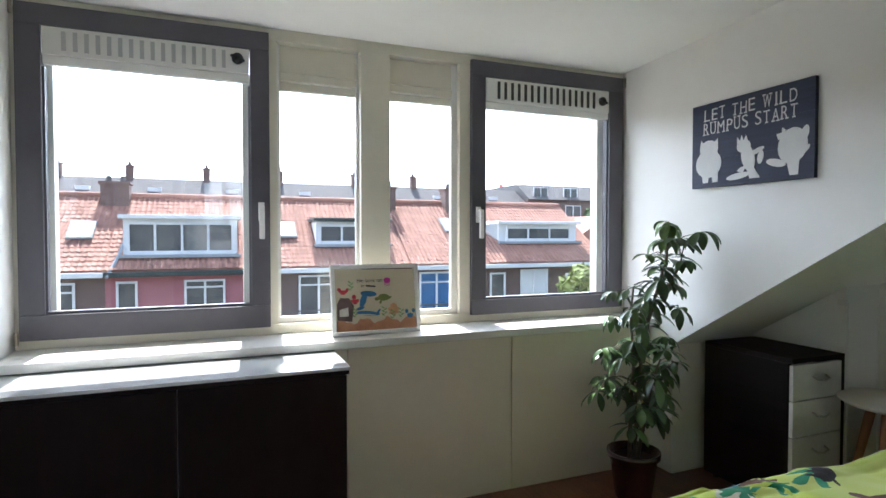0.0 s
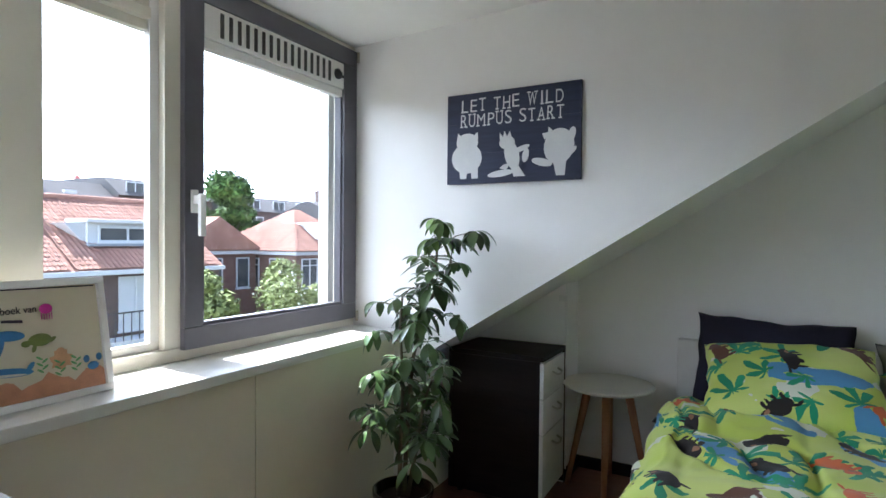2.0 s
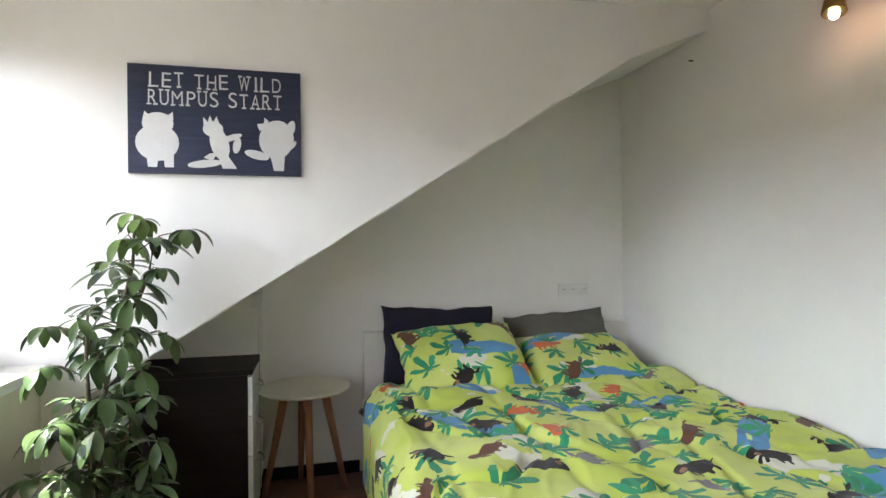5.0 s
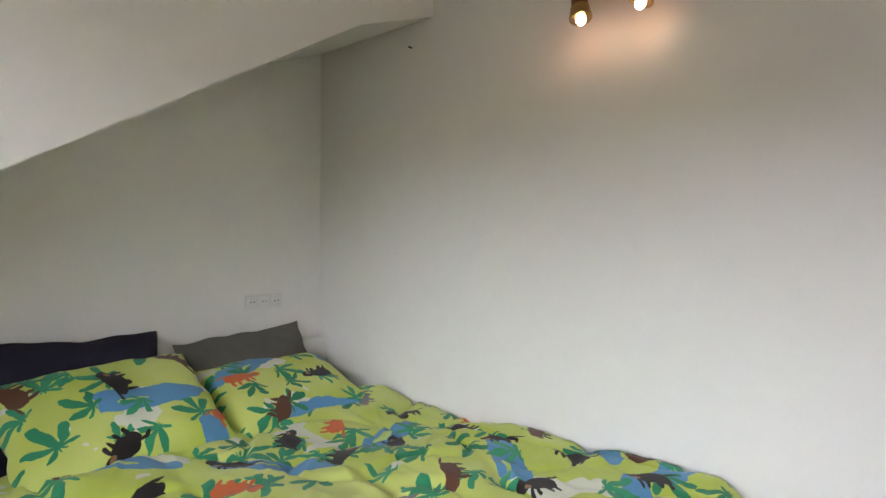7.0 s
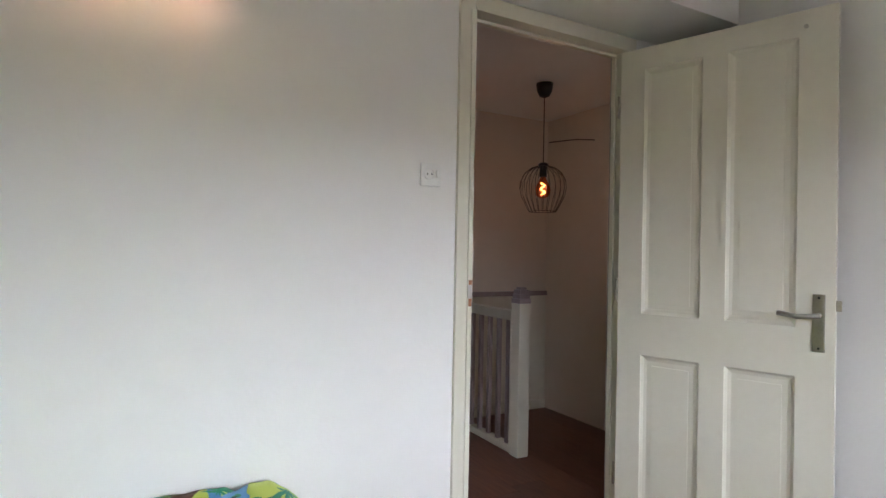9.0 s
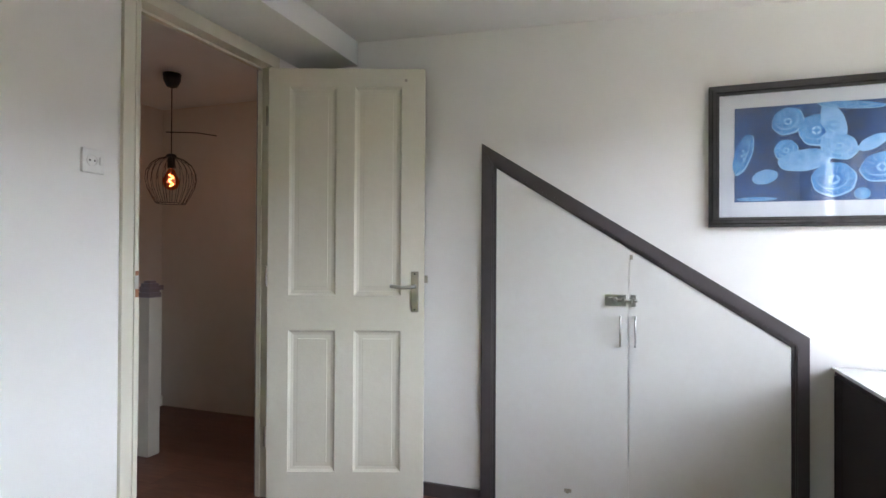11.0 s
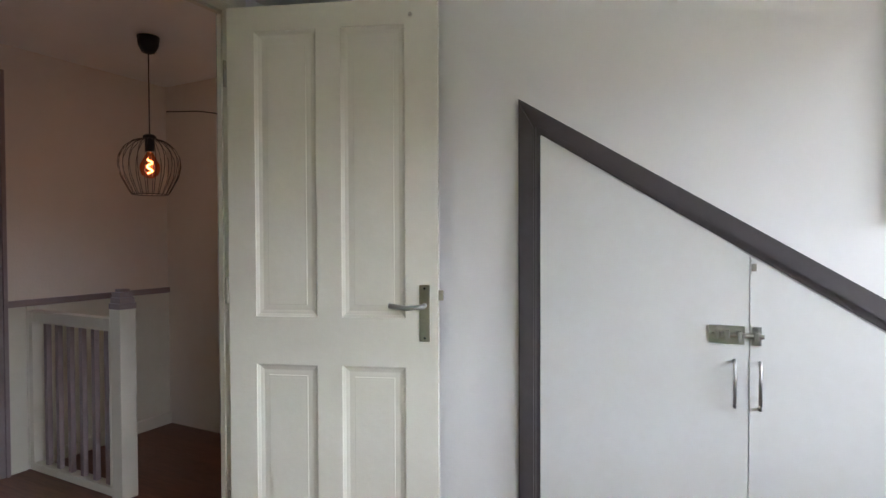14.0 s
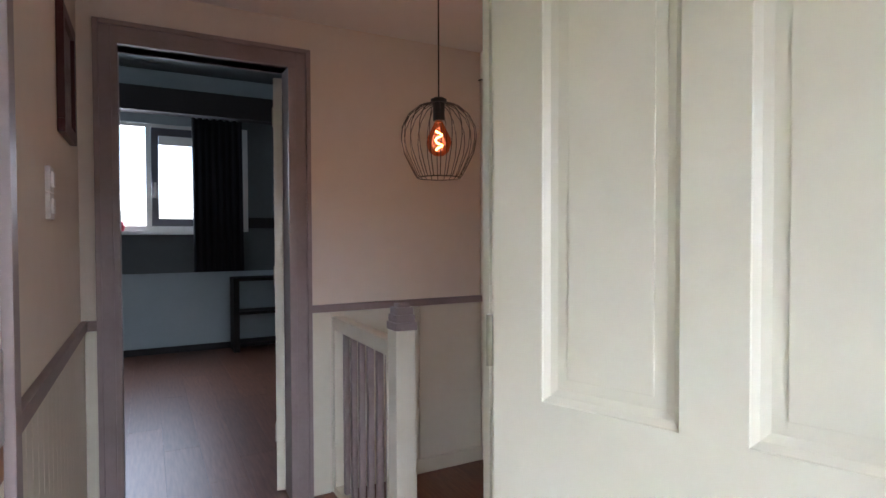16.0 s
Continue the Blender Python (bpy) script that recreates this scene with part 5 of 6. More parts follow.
bal = thing("balustrade", "cream newel post and rail with mauve balusters round the stairwell", "balustrade", (-0.66, -1.7, 0))
nx, ny, nw = -0.661, -1.337, 0.040
newel = part("newel_post", boxes(((nx - nw, ny - nw, 0), (nx + nw, ny + nw, 0.905)), bevel=0.004), CREAM, bal, "chipped cream newel post")
part("newel_moulding", boxes(((nx + nw - 0.012, ny - nw - 0.004, 0.05), (nx + nw + 0.004, ny - nw + 0.006, 0.86)), bevel=0.002), CREAM, newel)
part("newel_cap", boxes(((nx - nw - 0.002, ny - nw - 0.002, 0.9055), (nx + nw + 0.002, ny + nw + 0.002, 0.933)), ((nx - nw + 0.003, ny - nw + 0.003, 0.9335), (nx + nw - 0.003, ny + nw - 0.003, 0.960)), ((nx - nw + 0.008, ny - nw + 0.008, 0.9605), (nx + nw - 0.008, ny + nw - 0.008, 0.986)), ((nx - nw + 0.018, ny - nw + 0.018, 0.9865), (nx + nw - 0.018, ny + nw - 0.018, 1.000)), bevel=0.003), MAUVE, newel, "stepped mauve cap")
part("top_rail", boxes(((nx - 0.028, HY + 0.05, 0.795), (nx + 0.028, ny - nw, 0.856)), bevel=0.008), CREAM, bal)
part("bottom_rail", boxes(((nx - 0.028, HY + 0.012, 0.0), (nx + 0.028, ny - nw, 0.04)), bevel=0.004), CREAM, bal)
part("end_post", boxes(((nx - 0.028, HY + 0.0105, 0.0405), (nx + 0.028, HY + 0.0495, 0.856)), bevel=0.003), CREAM, bal)
for i in range(6):
    y = HY + 0.14 + i * 0.104
    part("baluster", boxes(((nx - 0.012, y - 0.014, 0.04), (nx + 0.012, y + 0.014, 0.795)), bevel=0.002), MAUVE, bal)

# cage pendant
px, py = -0.826, -1.357
pen = thing("pendant_lamp", "black wire cage pendant lamp with a glowing amber bulb", "lamp", (px, py, 1.455))
bm = bmesh.new()
lathe(bm, [(0.012, 2.165), (0.03, 2.172), (0.047, 2.205), (0.052, 2.2495), (0.0, 2.2495)], (px, py, 0), 24)
part("ceiling_rose", bm, BLACK, pen, "", True)
bm = bmesh.new()
tube(bm, [(px, py, 1.76), (px, py, 2.17)], 0.003, 6)
part("cord", bm, BLACK, pen)
bm = bmesh.new()
lathe(bm, [(0.0, 1.765), (0.018, 1.762), (0.030, 1.755), (0.030, 1.742), (0.022, 1.74), (0.022, 1.675), (0.0, 1.675)], (px, py, 0), 20)
part("lamp_holder", bm, BLACK, pen)
cage = [(0.030, 1.742), (0.075, 1.728), (0.115, 1.695), (0.138, 1.650), (0.142, 1.605), (0.132, 1.555), (0.110, 1.510), (0.090, 1.472), (0.082, 1.462)]
for i in range(22):
    t = 2 * math.pi * i / 22
    bm = bmesh.new()
    tube(bm, [(px + r * math.cos(t), py + r * math.sin(t), z) for r, z in cage], 0.0017, 5)
    part("cage_wire", bm, BLACK, pen)
bm = bmesh.new()
tube(bm, [(px + 0.082 * math.cos(2 * math.pi * i / 32), py + 0.082 * math.sin(2 * math.pi * i / 32), 1.461) for i in range(33)], 0.0022, 6)
part("cage_ring", bm, BLACK, pen)
bm = bmesh.new()
lathe(bm, [(0.014, 1.674), (0.018, 1.665), (0.030, 1.64), (0.045, 1.61), (0.047, 1.59), (0.038, 1.56), (0.018, 1.545), (0.0, 1.542)], (px, py, 0), 24)
b_ = part("bulb", bm, AMBER, pen, "amber glass globe bulb", True)
b_.visible_shadow = False
bm = bmesh.new()
tube(bm, [(px + 0.012 * math.cos(i * 0.55), py + 0.012 * math.sin(i * 0.55), 1.565 + i * 0.0035) for i in range(22)], 0.0028, 6)
part("filament", bm, FILAM, pen, "glowing spiral filament")
pl_ = new("pendant_light", bpy.data.lights.new("pendant_light", "POINT"))
pl_.data.energy, pl_.data.color, pl_.data.shadow_soft_size = 0.16, (1.0, 0.58, 0.38), 0.03
pl_.location = (px, py, 1.60)

# daylight in the far window's opening
fl = new("far_window_light", bpy.data.lights.new("far_window_light", "AREA"))
fl.data.shape, fl.data.size, fl.data.size_y, fl.data.energy, fl.data.color = "RECTANGLE", 1.9, 1.0, 9.0, (0.85, 0.93, 1.0)
fl.matrix_world = look((0.21, -6.25, 1.88), (0.21, 0, 1.88))

# picture, switches, detector, wire
pc = thing("framed_print", "faded print in a burgundy frame on the landing wall", "picture", (HX1, -1.7, 1.56))
part("frame", boxes(((HX1 - 0.022, -1.86, 1.565), (HX1 - 0.0005, -1.54, 1.605)), ((HX1 - 0.022, -1.86, 1.925), (HX1 - 0.0005, -1.54, 1.965)), ((HX1 - 0.022, -1.86, 1.6055), (HX1 - 0.0005, -1.82, 1.9245)), ((HX1 - 0.022, -1.58, 1.6055), (HX1 - 0.0005, -1.54, 1.9245)), bevel=0.003), BURG, pc, "burgundy wooden frame")
part("print", boxes(((HX1 - 0.010, -1.8195, 1.606), (HX1 - 0.001, -1.5805, 1.924))), PRINT, pc)
hs = thing("wall_switch", "white switch and socket on the landing wall", "switch", (HX1, -1.32, 1.29))
for z in (1.29, 1.362):
    pl = part("plate", boxes(((HX1 - 0.012, -1.36, z), (HX1 - 0.0005, -1.285, z + 0.070)), bevel=0.003), PLAST, hs)
    part("rocker", boxes(((HX1 - 0.018, -1.34, z + 0.015), (HX1 - 0.012, -1.305, z + 0.055)), bevel=0.003), PLAST, pl)
bm = bmesh.new()
lathe(bm, [(0.05, 2.225), (0.055, 2.235), (0.055, 2.2495), (0.0, 2.2495)], (-0.30, -1.85, 0), 24)
tagged(part("smoke_detector", bm, PLAST, label="white round smoke detector on the landing ceiling", smooth=True), category="smoke detector")
bm = bmesh.new()
tube(bm, [(-1.478, -1.60, 2.02), (-1.44, -1.75, 2.045), (-1.40, -2.0, 2.06)], 0.004, 6)
tagged(part("loose_wire", bm, BLACK, label="loose dark wire in the stairwell corner"), category="wire")

# ---- far room ----
FY = -6.1
structure("wall_far_room", boxes(((-2.3, FY - 0.1, 0), (2.0, FY, 0.86)), ((-2.3, FY - 0.1, 2.44), (2.0, FY, 3.0)), ((-2.3, FY - 0.1, 0.86), (-0.78, FY, 2.44)), ((1.2, FY - 0.1, 0.86), (2.0, FY, 2.44))), FARW, "pale wall of the far room with a dormer window", "wall")
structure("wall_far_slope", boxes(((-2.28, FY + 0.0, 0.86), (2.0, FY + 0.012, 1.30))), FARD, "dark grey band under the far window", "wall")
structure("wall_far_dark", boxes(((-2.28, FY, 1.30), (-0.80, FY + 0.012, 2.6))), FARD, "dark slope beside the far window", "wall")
structure("wall_far_east", boxes(((1.9, FY, 0), (2.0, HY - 0.1, 3.0))), FARW, "side wall of the far room", "wall")
structure("wall_far_west", boxes(((-2.3, FY, 0), (-2.2, HY - 0.1, 3.0))), FARW, "side wall of the far room", "wall")
structure("wall_far_near", boxes(((-2.3, HY - 0.1, 0), (HX0 - 0.1, HY, 3.0)), ((HX1 + 0.1, HY - 0.1, 0), (2.0, HY, 3.0)), ((HX0 - 0.1, HY - 0.1, 2.5), (HX1 + 0.1, HY, 3.0))), FARW, "near wall of the far room", "wall")
# ceiling coloured dark grey so the unlit upper room looks dim
structure("ceiling_far_room", boxes(((-2.3, FY - 0.1, 3.0), (2.0, HY, 3.1))), FARD, "far room ceiling with its dimness put into the dark grey colour", "ceiling")
structure("beam_far_room", boxes(((-2.2, FY + 0.02, 2.53), (1.9, FY + 0.20, 2.78)), bevel=0.006), BEAMM, "black-brown timber beam", "beam")
structure("rail_far_room", boxes(((-2.2, FY + 0.012, 1.34), (-0.80, FY + 0.05, 1.46)), bevel=0.004), BEAMM, "black-brown rail beside the far window", "beam")
structure("baseboard_far_room", boxes(((-2.2, FY, 0.0), (1.9, FY + 0.016, 0.07))), BEAMM, "dark baseboard of the far room", "baseboard")
w2_ = thing("window_2", "far dormer window with a grey sash", "window", (0.1, FY, 1.3), kind="structure")
part("window_frame", boxes(((-0.78, FY - 0.09, 1.30), (1.2, FY - 0.02, 1.36)), ((-0.78, FY - 0.09, 2.40), (1.2, FY - 0.02, 2.44)), ((0.10, FY - 0.09, 1.36), (0.15, FY - 0.02, 2.40)), ((-0.78, FY - 0.09, 1.36), (-0.70, FY - 0.02, 2.40))), WHITEP, w2_)
part("sash", boxes(((-0.69, FY - 0.07, 1.361), (0.099, FY - 0.01, 1.44)), ((-0.69, FY - 0.07, 2.32), (0.099, FY - 0.01, 2.399)), ((-0.69, FY - 0.07, 1.44), (-0.61, FY - 0.01, 2.32)), ((0.03, FY - 0.07, 1.44), (0.099, FY - 0.01, 2.32))), GREYF, w2_, "grey painted sash")
part("vent_strip", boxes(((-0.60, FY - 0.05, 2.22), (0.028, FY - 0.015, 2.318))), WHITEP, w2_)
part("window_handle", boxes(((0.055, FY - 0.01, 1.66), (0.075, FY + 0.03, 1.82)), bevel=0.003), PLAST, w2_)
part("window_sill", boxes(((-0.80, FY - 0.03, 1.27), (1.25, FY + 0.10, 1.30)), bevel=0.004), WHITEP, w2_)
part("reveal", boxes(((-0.86, FY - 0.02, 1.30), (-0.79, FY + 0.06, 2.44))), WHITEP, w2_)
bm = bmesh.new()
nn = 40
pts = [(-0.29 - 0.50 * i / nn, FY + 0.17 + 0.028 * math.sin(i * 1.15) + 0.01 * math.sin(i * 0.37)) for i in range(nn + 1)]
for z0, z1 in ((0.87, 2.50),):
    a = [bm.verts.new((x, y, z0)) for x, y in pts]
    b = [bm.verts.new((x + 0.01, y, z1)) for x, y in pts]
    for i in range(nn):
        bm.faces.new((a[i], a[i + 1], b[i + 1], b[i]))
cu = part("curtain", bm, CURT, None, "black curtain hanging in front of the far window", True)
tagged(cu, category="curtain")
cu.modifiers.new("thickness", "SOLIDIFY").thickness = 0.006
sh = thing("low_shelf", "dark wooden open shelf standing against the far wall", "shelf", (-0.95, FY + 0.2, 0))
for lo, hi in (((-0.72, FY + 0.03, 0), (-0.66, FY + 0.33, 0.80)), ((-1.25, FY + 0.03, 0), (-1.19, FY + 0.33, 0.80))):
    part("side", boxes((lo, hi), bevel=0.003), DARKW, sh)
for z in (0.06, 0.40, 0.765):
    part("board", boxes(((-1.19, FY + 0.03, z), (-0.72, FY + 0.33, z + 0.035)), bevel=0.003), DARKW, sh)
bm = bmesh.new()
lathe(bm, [(0.0, 1.30), (0.04, 1.305), (0.055, 1.35), (0.045, 1.40), (0.0, 1.42)], (0.40, FY + 0.03, 0), 16)
tagged(part("ornament", bm, mat("red_ceramic", (0.5, 0.06, 0.07), 0.4), label="small red ornament on the far window sill", smooth=True), category="ornament")

# ---- outside ----
TILE = mat("red_clay_pantile", (0.44, 0.255, 0.20), 0.75, (0.35, 0.195, 0.15), 1.2, 0.6, rand=0.16, spec=0.12)
BRICK = mat("dark_brown_brick", (0.13, 0.095, 0.085), 0.85, (0.19, 0.14, 0.125), 3, 0.6, 0.6, 18, stretch=(1, 1, 3), spec=0.12)
REDB = mat("red_brown_brick", (0.25, 0.155, 0.13), 0.85, (0.19, 0.115, 0.095), 3, 0.6, 0.5, 18, stretch=(1, 1, 3), spec=0.12)
PINK = mat("pink_render", (0.38, 0.17, 0.185), 0.85, (0.34, 0.15, 0.165), 1, 0.5, spec=0.12)
GREYR = mat("grey_slate_roof", (0.15, 0.145, 0.145), 0.85, (0.11, 0.105, 0.105), 2, 0.6, 0.3, 6, spec=0.12)
OWHITE = mat("white_exterior_paint", (0.70, 0.72, 0.74), 0.5, (0.62, 0.64, 0.66), 2, 0.5)
ODARK = mat("dark_green_fascia", (0.035, 0.05, 0.05), 0.5)
OPANE = mat("house_window_glass", (0.05, 0.06, 0.07), 0.06, (0.14, 0.14, 0.14), 1.5, 0.6)
BLUEC = mat("blue_curtain_window", (0.05, 0.16, 0.34), 0.3, (0.04, 0.12, 0.28), 3, 0.5)
LEADG = mat("lead_flashing", (0.32, 0.35, 0.38), 0.6, spec=0.12)
GRASS = mat("garden_ground", (0.07, 0.10, 0.04), 0.95, (0.14, 0.12, 0.09), 0.25, 0.8, spec=0.12)
TREEL = mat("tree_leaf", (0.05, 0.10, 0.03), 0.6, (0.09, 0.16, 0.04), 0.6, 0.5, rand=0.4, spec=0.12)
SHRUB = mat("bright_shrub_leaf", (0.19, 0.23, 0.075), 0.6, (0.25, 0.28, 0.12), 0.8, 0.5, rand=0.4, spec=0.12)
BLOSS = mat("white_blossom", (0.75, 0.74, 0.66), 0.7)
TRUNK = mat("tree_bark", (0.09, 0.07, 0.05), 0.9, spec=0.12)
SIGNR = mat("faded_red_paint", (0.55, 0.16, 0.14), 0.5)

bm = bmesh.new()
bmesh.ops.create_grid(bm, x_segments=8, y_segments=8, size=900)
bmesh.ops.translate(bm, verts=bm.verts, vec=(0, 0, -6.2))
structure("ground", bm, GRASS, "gardens and ground between the house rows", "ground")
# hazy sky wall far beyond the houses, its extra glow added to light the room
bm = bmesh.new()
n = 48
ring = [(math.sin(radians(-115 + 230 * i / n)) * 260, math.cos(radians(-115 + 230 * i / n)) * 260) for i in range(n + 1)]
a, b = [bm.verts.new((x, y, -6)) for x, y in ring], [bm.verts.new((x, y, 170)) for x, y in ring]
for i in range(n):
    bm.faces.new((a[i], a[i + 1], b[i + 1], b[i]))
structure("backdrop", bm, glow("room_lighting_sky_glow", (0.90, 0.95, 1.0), 2.4), "hazy white sky backdrop, glowing to light the room", "sky")


def pantiles(name, parent, p0, along, up, nx, ny, w=0.175, ln=0.25, hip=(0.0, 0.0)):
    """Rows of curved clay tiles, each lapping the one below. p0: lower left corner; along, up: unit vectors."""
    along, up = Vector(along).normalized(), Vector(up).normalized()
    nrm = along.cross(up).normalized()
    if nrm.z < 0:
        nrm = -nrm
    vs, fs = [], []
    prof = [(0.0, 0.02), (0.18, 0.038), (0.36, 0.02), (0.6, 0.0), (0.85, 0.004), (1.02, 0.02)]
    rnd_ = random.Random(5)
    for j in range(ny):
        for i in range(int(nx * hip[0] * j / ny), nx - int(nx * hip[1] * j / ny)):
            k = len(vs)
            o = Vector(p0) + along * (i * w) + up * (j * ln) + nrm * rnd_.uniform(0, 0.008)
            for t, lift in ((0.0, 0.024), (1.12, 0.0)):
                for u, h in prof:
                    vs.append(o + along * (u * w) + up * (t * ln) + nrm * (h + lift))
            m = len(prof)
            for q in range(m - 1):
                fs.append((k + q, k + q + 1, k + m + q + 1, k + m + q))
            low = len(vs)
            for u, h in prof:
                vs.append(o + along * (u * w) + nrm * (h + 0.015))
            for q in range(m - 1):
                fs.append((low + q, low + q + 1, k + q + 1, k + q))
    me = bpy.data.meshes.new(name)
    org = ORIGIN.get(parent, Vector((0, 0, 0)))
    me.from_pydata([tuple(v - org) for v in vs], [], fs)
    me.materials.append(TILE)
    ob = new(name, me)
    ob.parent = parent
    return tagged(ob, "red clay pantiles", kind="stuff")


def house_window(parent, x0, x1, z0, z1, y, cols, pane=None, transom=0.0, d=-1, axis="y"):
    """A framed window standing proud of a facade at y (or at x when axis is 'x'), looking along d."""
    def bx(a0, a1, d0, d1, c0, c1):
        lo, hi = min(y + d * d0, y + d * d1), max(y + d * d0, y + d * d1)
        return ((a0, lo, c0), (a1, hi, c1)) if axis == "y" else ((lo, a0, c0), (hi, a1, c1))
    f = 0.07
    w = part("window", boxes(bx(x0, x1, -0.02, 0.06, z0, z0 + f), bx(x0, x1, -0.02, 0.06, z1 - f, z1), bx(x0, x0 + f, -0.02, 0.06, z0 + f, z1 - f), bx(x1 - f, x1, -0.02, 0.06, z0 + f, z1 - f),
                             *[bx(x0 + (x1 - x0) * i / cols - 0.035, x0 + (x1 - x0) * i / cols + 0.035, -0.02, 0.06, z0 + f, z1 - f) for i in range(1, cols)],
                             *([bx(x0 + f, x1 - f, -0.02, 0.05, z1 - transom - 0.03, z1 - transom + 0.03)] if transom else [])), OWHITE, parent, "white window frame")
    for i in range(cols):
        a = x0 + (x1 - x0) * i / cols + 0.04
        b = x0 + (x1 - x0) * (i + 1) / cols - 0.04
        part("pane", boxes(bx(a, b, 0.0, 0.02, z0 + f, z1 - f)), pane or OPANE, w)
    part("sill", boxes(bx(x0 - 0.05, x1 + 0.05, -0.02, 0.12, z0 - 0.06, z0 - 0.001)), OWHITE, w)


RY0, RZ0, RY1, RZ1 = 19.75, 0.10, 23.5, 2.62
RS = Vector((0, RY1 - RY0, RZ1 - RZ0))


def roof_point(z):
    return RY0 + (z - RZ0) / (RZ1 - RZ0) * (RY1 - RY0)


def row_house(x0, x1, wall, label, tiles=True):
    h = thing("terraced_house", label, "house", ((x0 + x1) / 2, 22, -6.2), group="terraced row opposite")
    part("wall", boxes(((x0, 20, -6.2), (x1, 27, RZ0 - 0.05))), wall, h)
    bm = bmesh.new()
    prism(bm, [(RY0, RZ0 - 0.05), (RY1, RZ1), (27.3, RZ0 - 0.05)], 0, x0, x1)
    part("roof", bm, TILE, h)
    if tiles:
        pantiles("roof_tiles", h, (x0, RY0, RZ0), (1, 0, 0), RS, max(1, int((x1 - x0) / 0.175)), 18)
        bm = bmesh.new()
        k = x0
        while k < x1 - 0.1:
            tube(bm, [(k, RY1, RZ1 + 0.05), (min(k + 0.42, x1), RY1, RZ1 + 0.065)], 0.11, 8)
            k += 0.40
        part("ridge_tiles", bm, TILE, h, "clay ridge tiles", kind="stuff")
    part("gutter", boxes(((x0, 19.62, -0.10), (x1, 20.0, 0.06)), bevel=0.02), OWHITE if wall is not PINK else ODARK, h, "painted gutter board")
    return h


def dormer(h, x0, x1, z0, z1, cols, cap=None, cheek=None, margin=0.12):
    y0 = roof_point(z0) - 0.05
    bm = bmesh.new()
    prism(bm, [(y0, z0), (y0, z1), (roof_point(z1) + 0.4, z1), (roof_point(z1) + 0.4, z0)], 0, x0, x1)
    d = part("dormer", bm, cheek or OWHITE, h, "painted dormer")
    part("dormer_roof", boxes(((x0 - 0.12, y0 - 0.22, z1), (x1 + 0.12, roof_point(z1) + 0.3, z1 + 0.13)), bevel=0.02), cap or OWHITE, d)
    part("flashing", boxes(((x0 - 0.1, y0 - 0.30, z0 - 0.10), (x1 + 0.1, y0, z0 - 0.005))), LEADG, d)
    # windows are children of the house itself
    house_window(h, x0 + margin, x1 - margin, z0 + 0.05, z1 - 0.12, y0, cols)


def skylight(h, x, z, w=0.75):
    up = RS.normalized()
    y = roof_point(z)
    m = Matrix.Translation((x, y, z + 0.13)) @ pose(0, 0, 0, math.degrees(math.atan2(RS.z, RS.y)), 0, 0)
    bm = bmesh.new()
    box(bm, (-w / 2, -0.5, -0.03), (w / 2, 0.5, 0.05), 0.01, m)
    s = part("skylight", bm, LEADG, h, "grey roof window")
    bm = bmesh.new()
    box(bm, (-w / 2 + 0.08, -0.42, 0.05), (w / 2 - 0.08, 0.42, 0.058), 0, m)
    part("pane", bm, OWHITE, s)


def chimney(h, x, z0, z1, w=0.75, y=23.2):
    c = part("chimney", boxes(((x - w / 2, y - 0.3, z0), (x + w / 2, y + 0.35, z1)), ((x - w / 2 - 0.06, y - 0.36, z1), (x + w / 2 + 0.06, y + 0.41, z1 + 0.09))), BRICK, h, "brick chimney")
    for i in range(2):
        bm = bmesh.new()
        tube(bm, [(x - w / 4 + i * w / 2, y, z1 + 0.09), (x - w / 4 + i * w / 2, y, z1 + 0.32)], 0.10, 10, 0.08)
        part("chimney_pot", bm, GREYR, c)


h1 = row_house(-12.0, -3.4, BRICK, "dark brick terraced house with red pantile roof")
skylight(h1, -4.3, 1.25)
house_window(h1, -5.3, -4.2, -1.2, -0.25, 20, 2, transom=0.3)
house_window(h1, -8.5, -6.9, -1.4, -0.25, 20, 3, transom=0.3)
chimney(h1, -3.55, 1.9, 3.05, 0.9)
h2 = row_house(-3.4, 1.05, PINK, "pink rendered terraced house with a wide white dormer")
dormer(h2, -2.95, 0.5, 0.58, 1.75, 4)
house_window(h2, -3.1, -2.5, -1.3, -0.25, 20, 1)
house_window(h2, -1.15, 0.1, -1.2, -0.25, 20, 2, transom=0.25)
bm = bmesh.new()
tube(bm, [(-3.3, 19.6, -0.1), (-3.05, 20.2, 0.55), (-2.95, 20.5, 0.95)], 0.05)
part("downpipe", bm, LEADG, h2)
h3 = row_house(1.05, 6.6, BRICK, "dark brick terraced house with a dark-capped dormer")
skylight(h3, 2.25, 1.28, 0.7)
dormer(h3, 3.25, 6.0, 0.88, 1.72, 3, cap=ODARK)
house_window(h3, 2.5, 3.9, -1.9, -0.2, 20, 2, transom=0.35)
house_window(h3, 4.5, 6.0, -1.9, -0.2, 20, 2, transom=0.35)
chimney(h3, 6.55, 2.0, 3.2, 0.8)
h4 = row_house(6.6, 9.9, BRICK, "dark brick terraced house with blue-curtained balcony doors")
skylight(h4, 9.0, 1.5, 0.7)
house_window(h4, 7.0, 8.4, -1.9, -0.2, 20, 2, BLUEC, transom=0.4)
chimney(h4, 9.7, 2.1, 3.2, 0.9)
h5 = row_house(9.9, 15.6, BRICK, "dark brick end house with a pale dormer and french doors")
dormer(h5, 10.9, 14.8, 0.95, 1.68, 3, margin=0.35)
bm = bmesh.new()
prism(bm, [(10.2, 1.66), (10.9, 1.66), (10.9, 0.93)], 1, roof_point(1.0), roof_point(1.75))
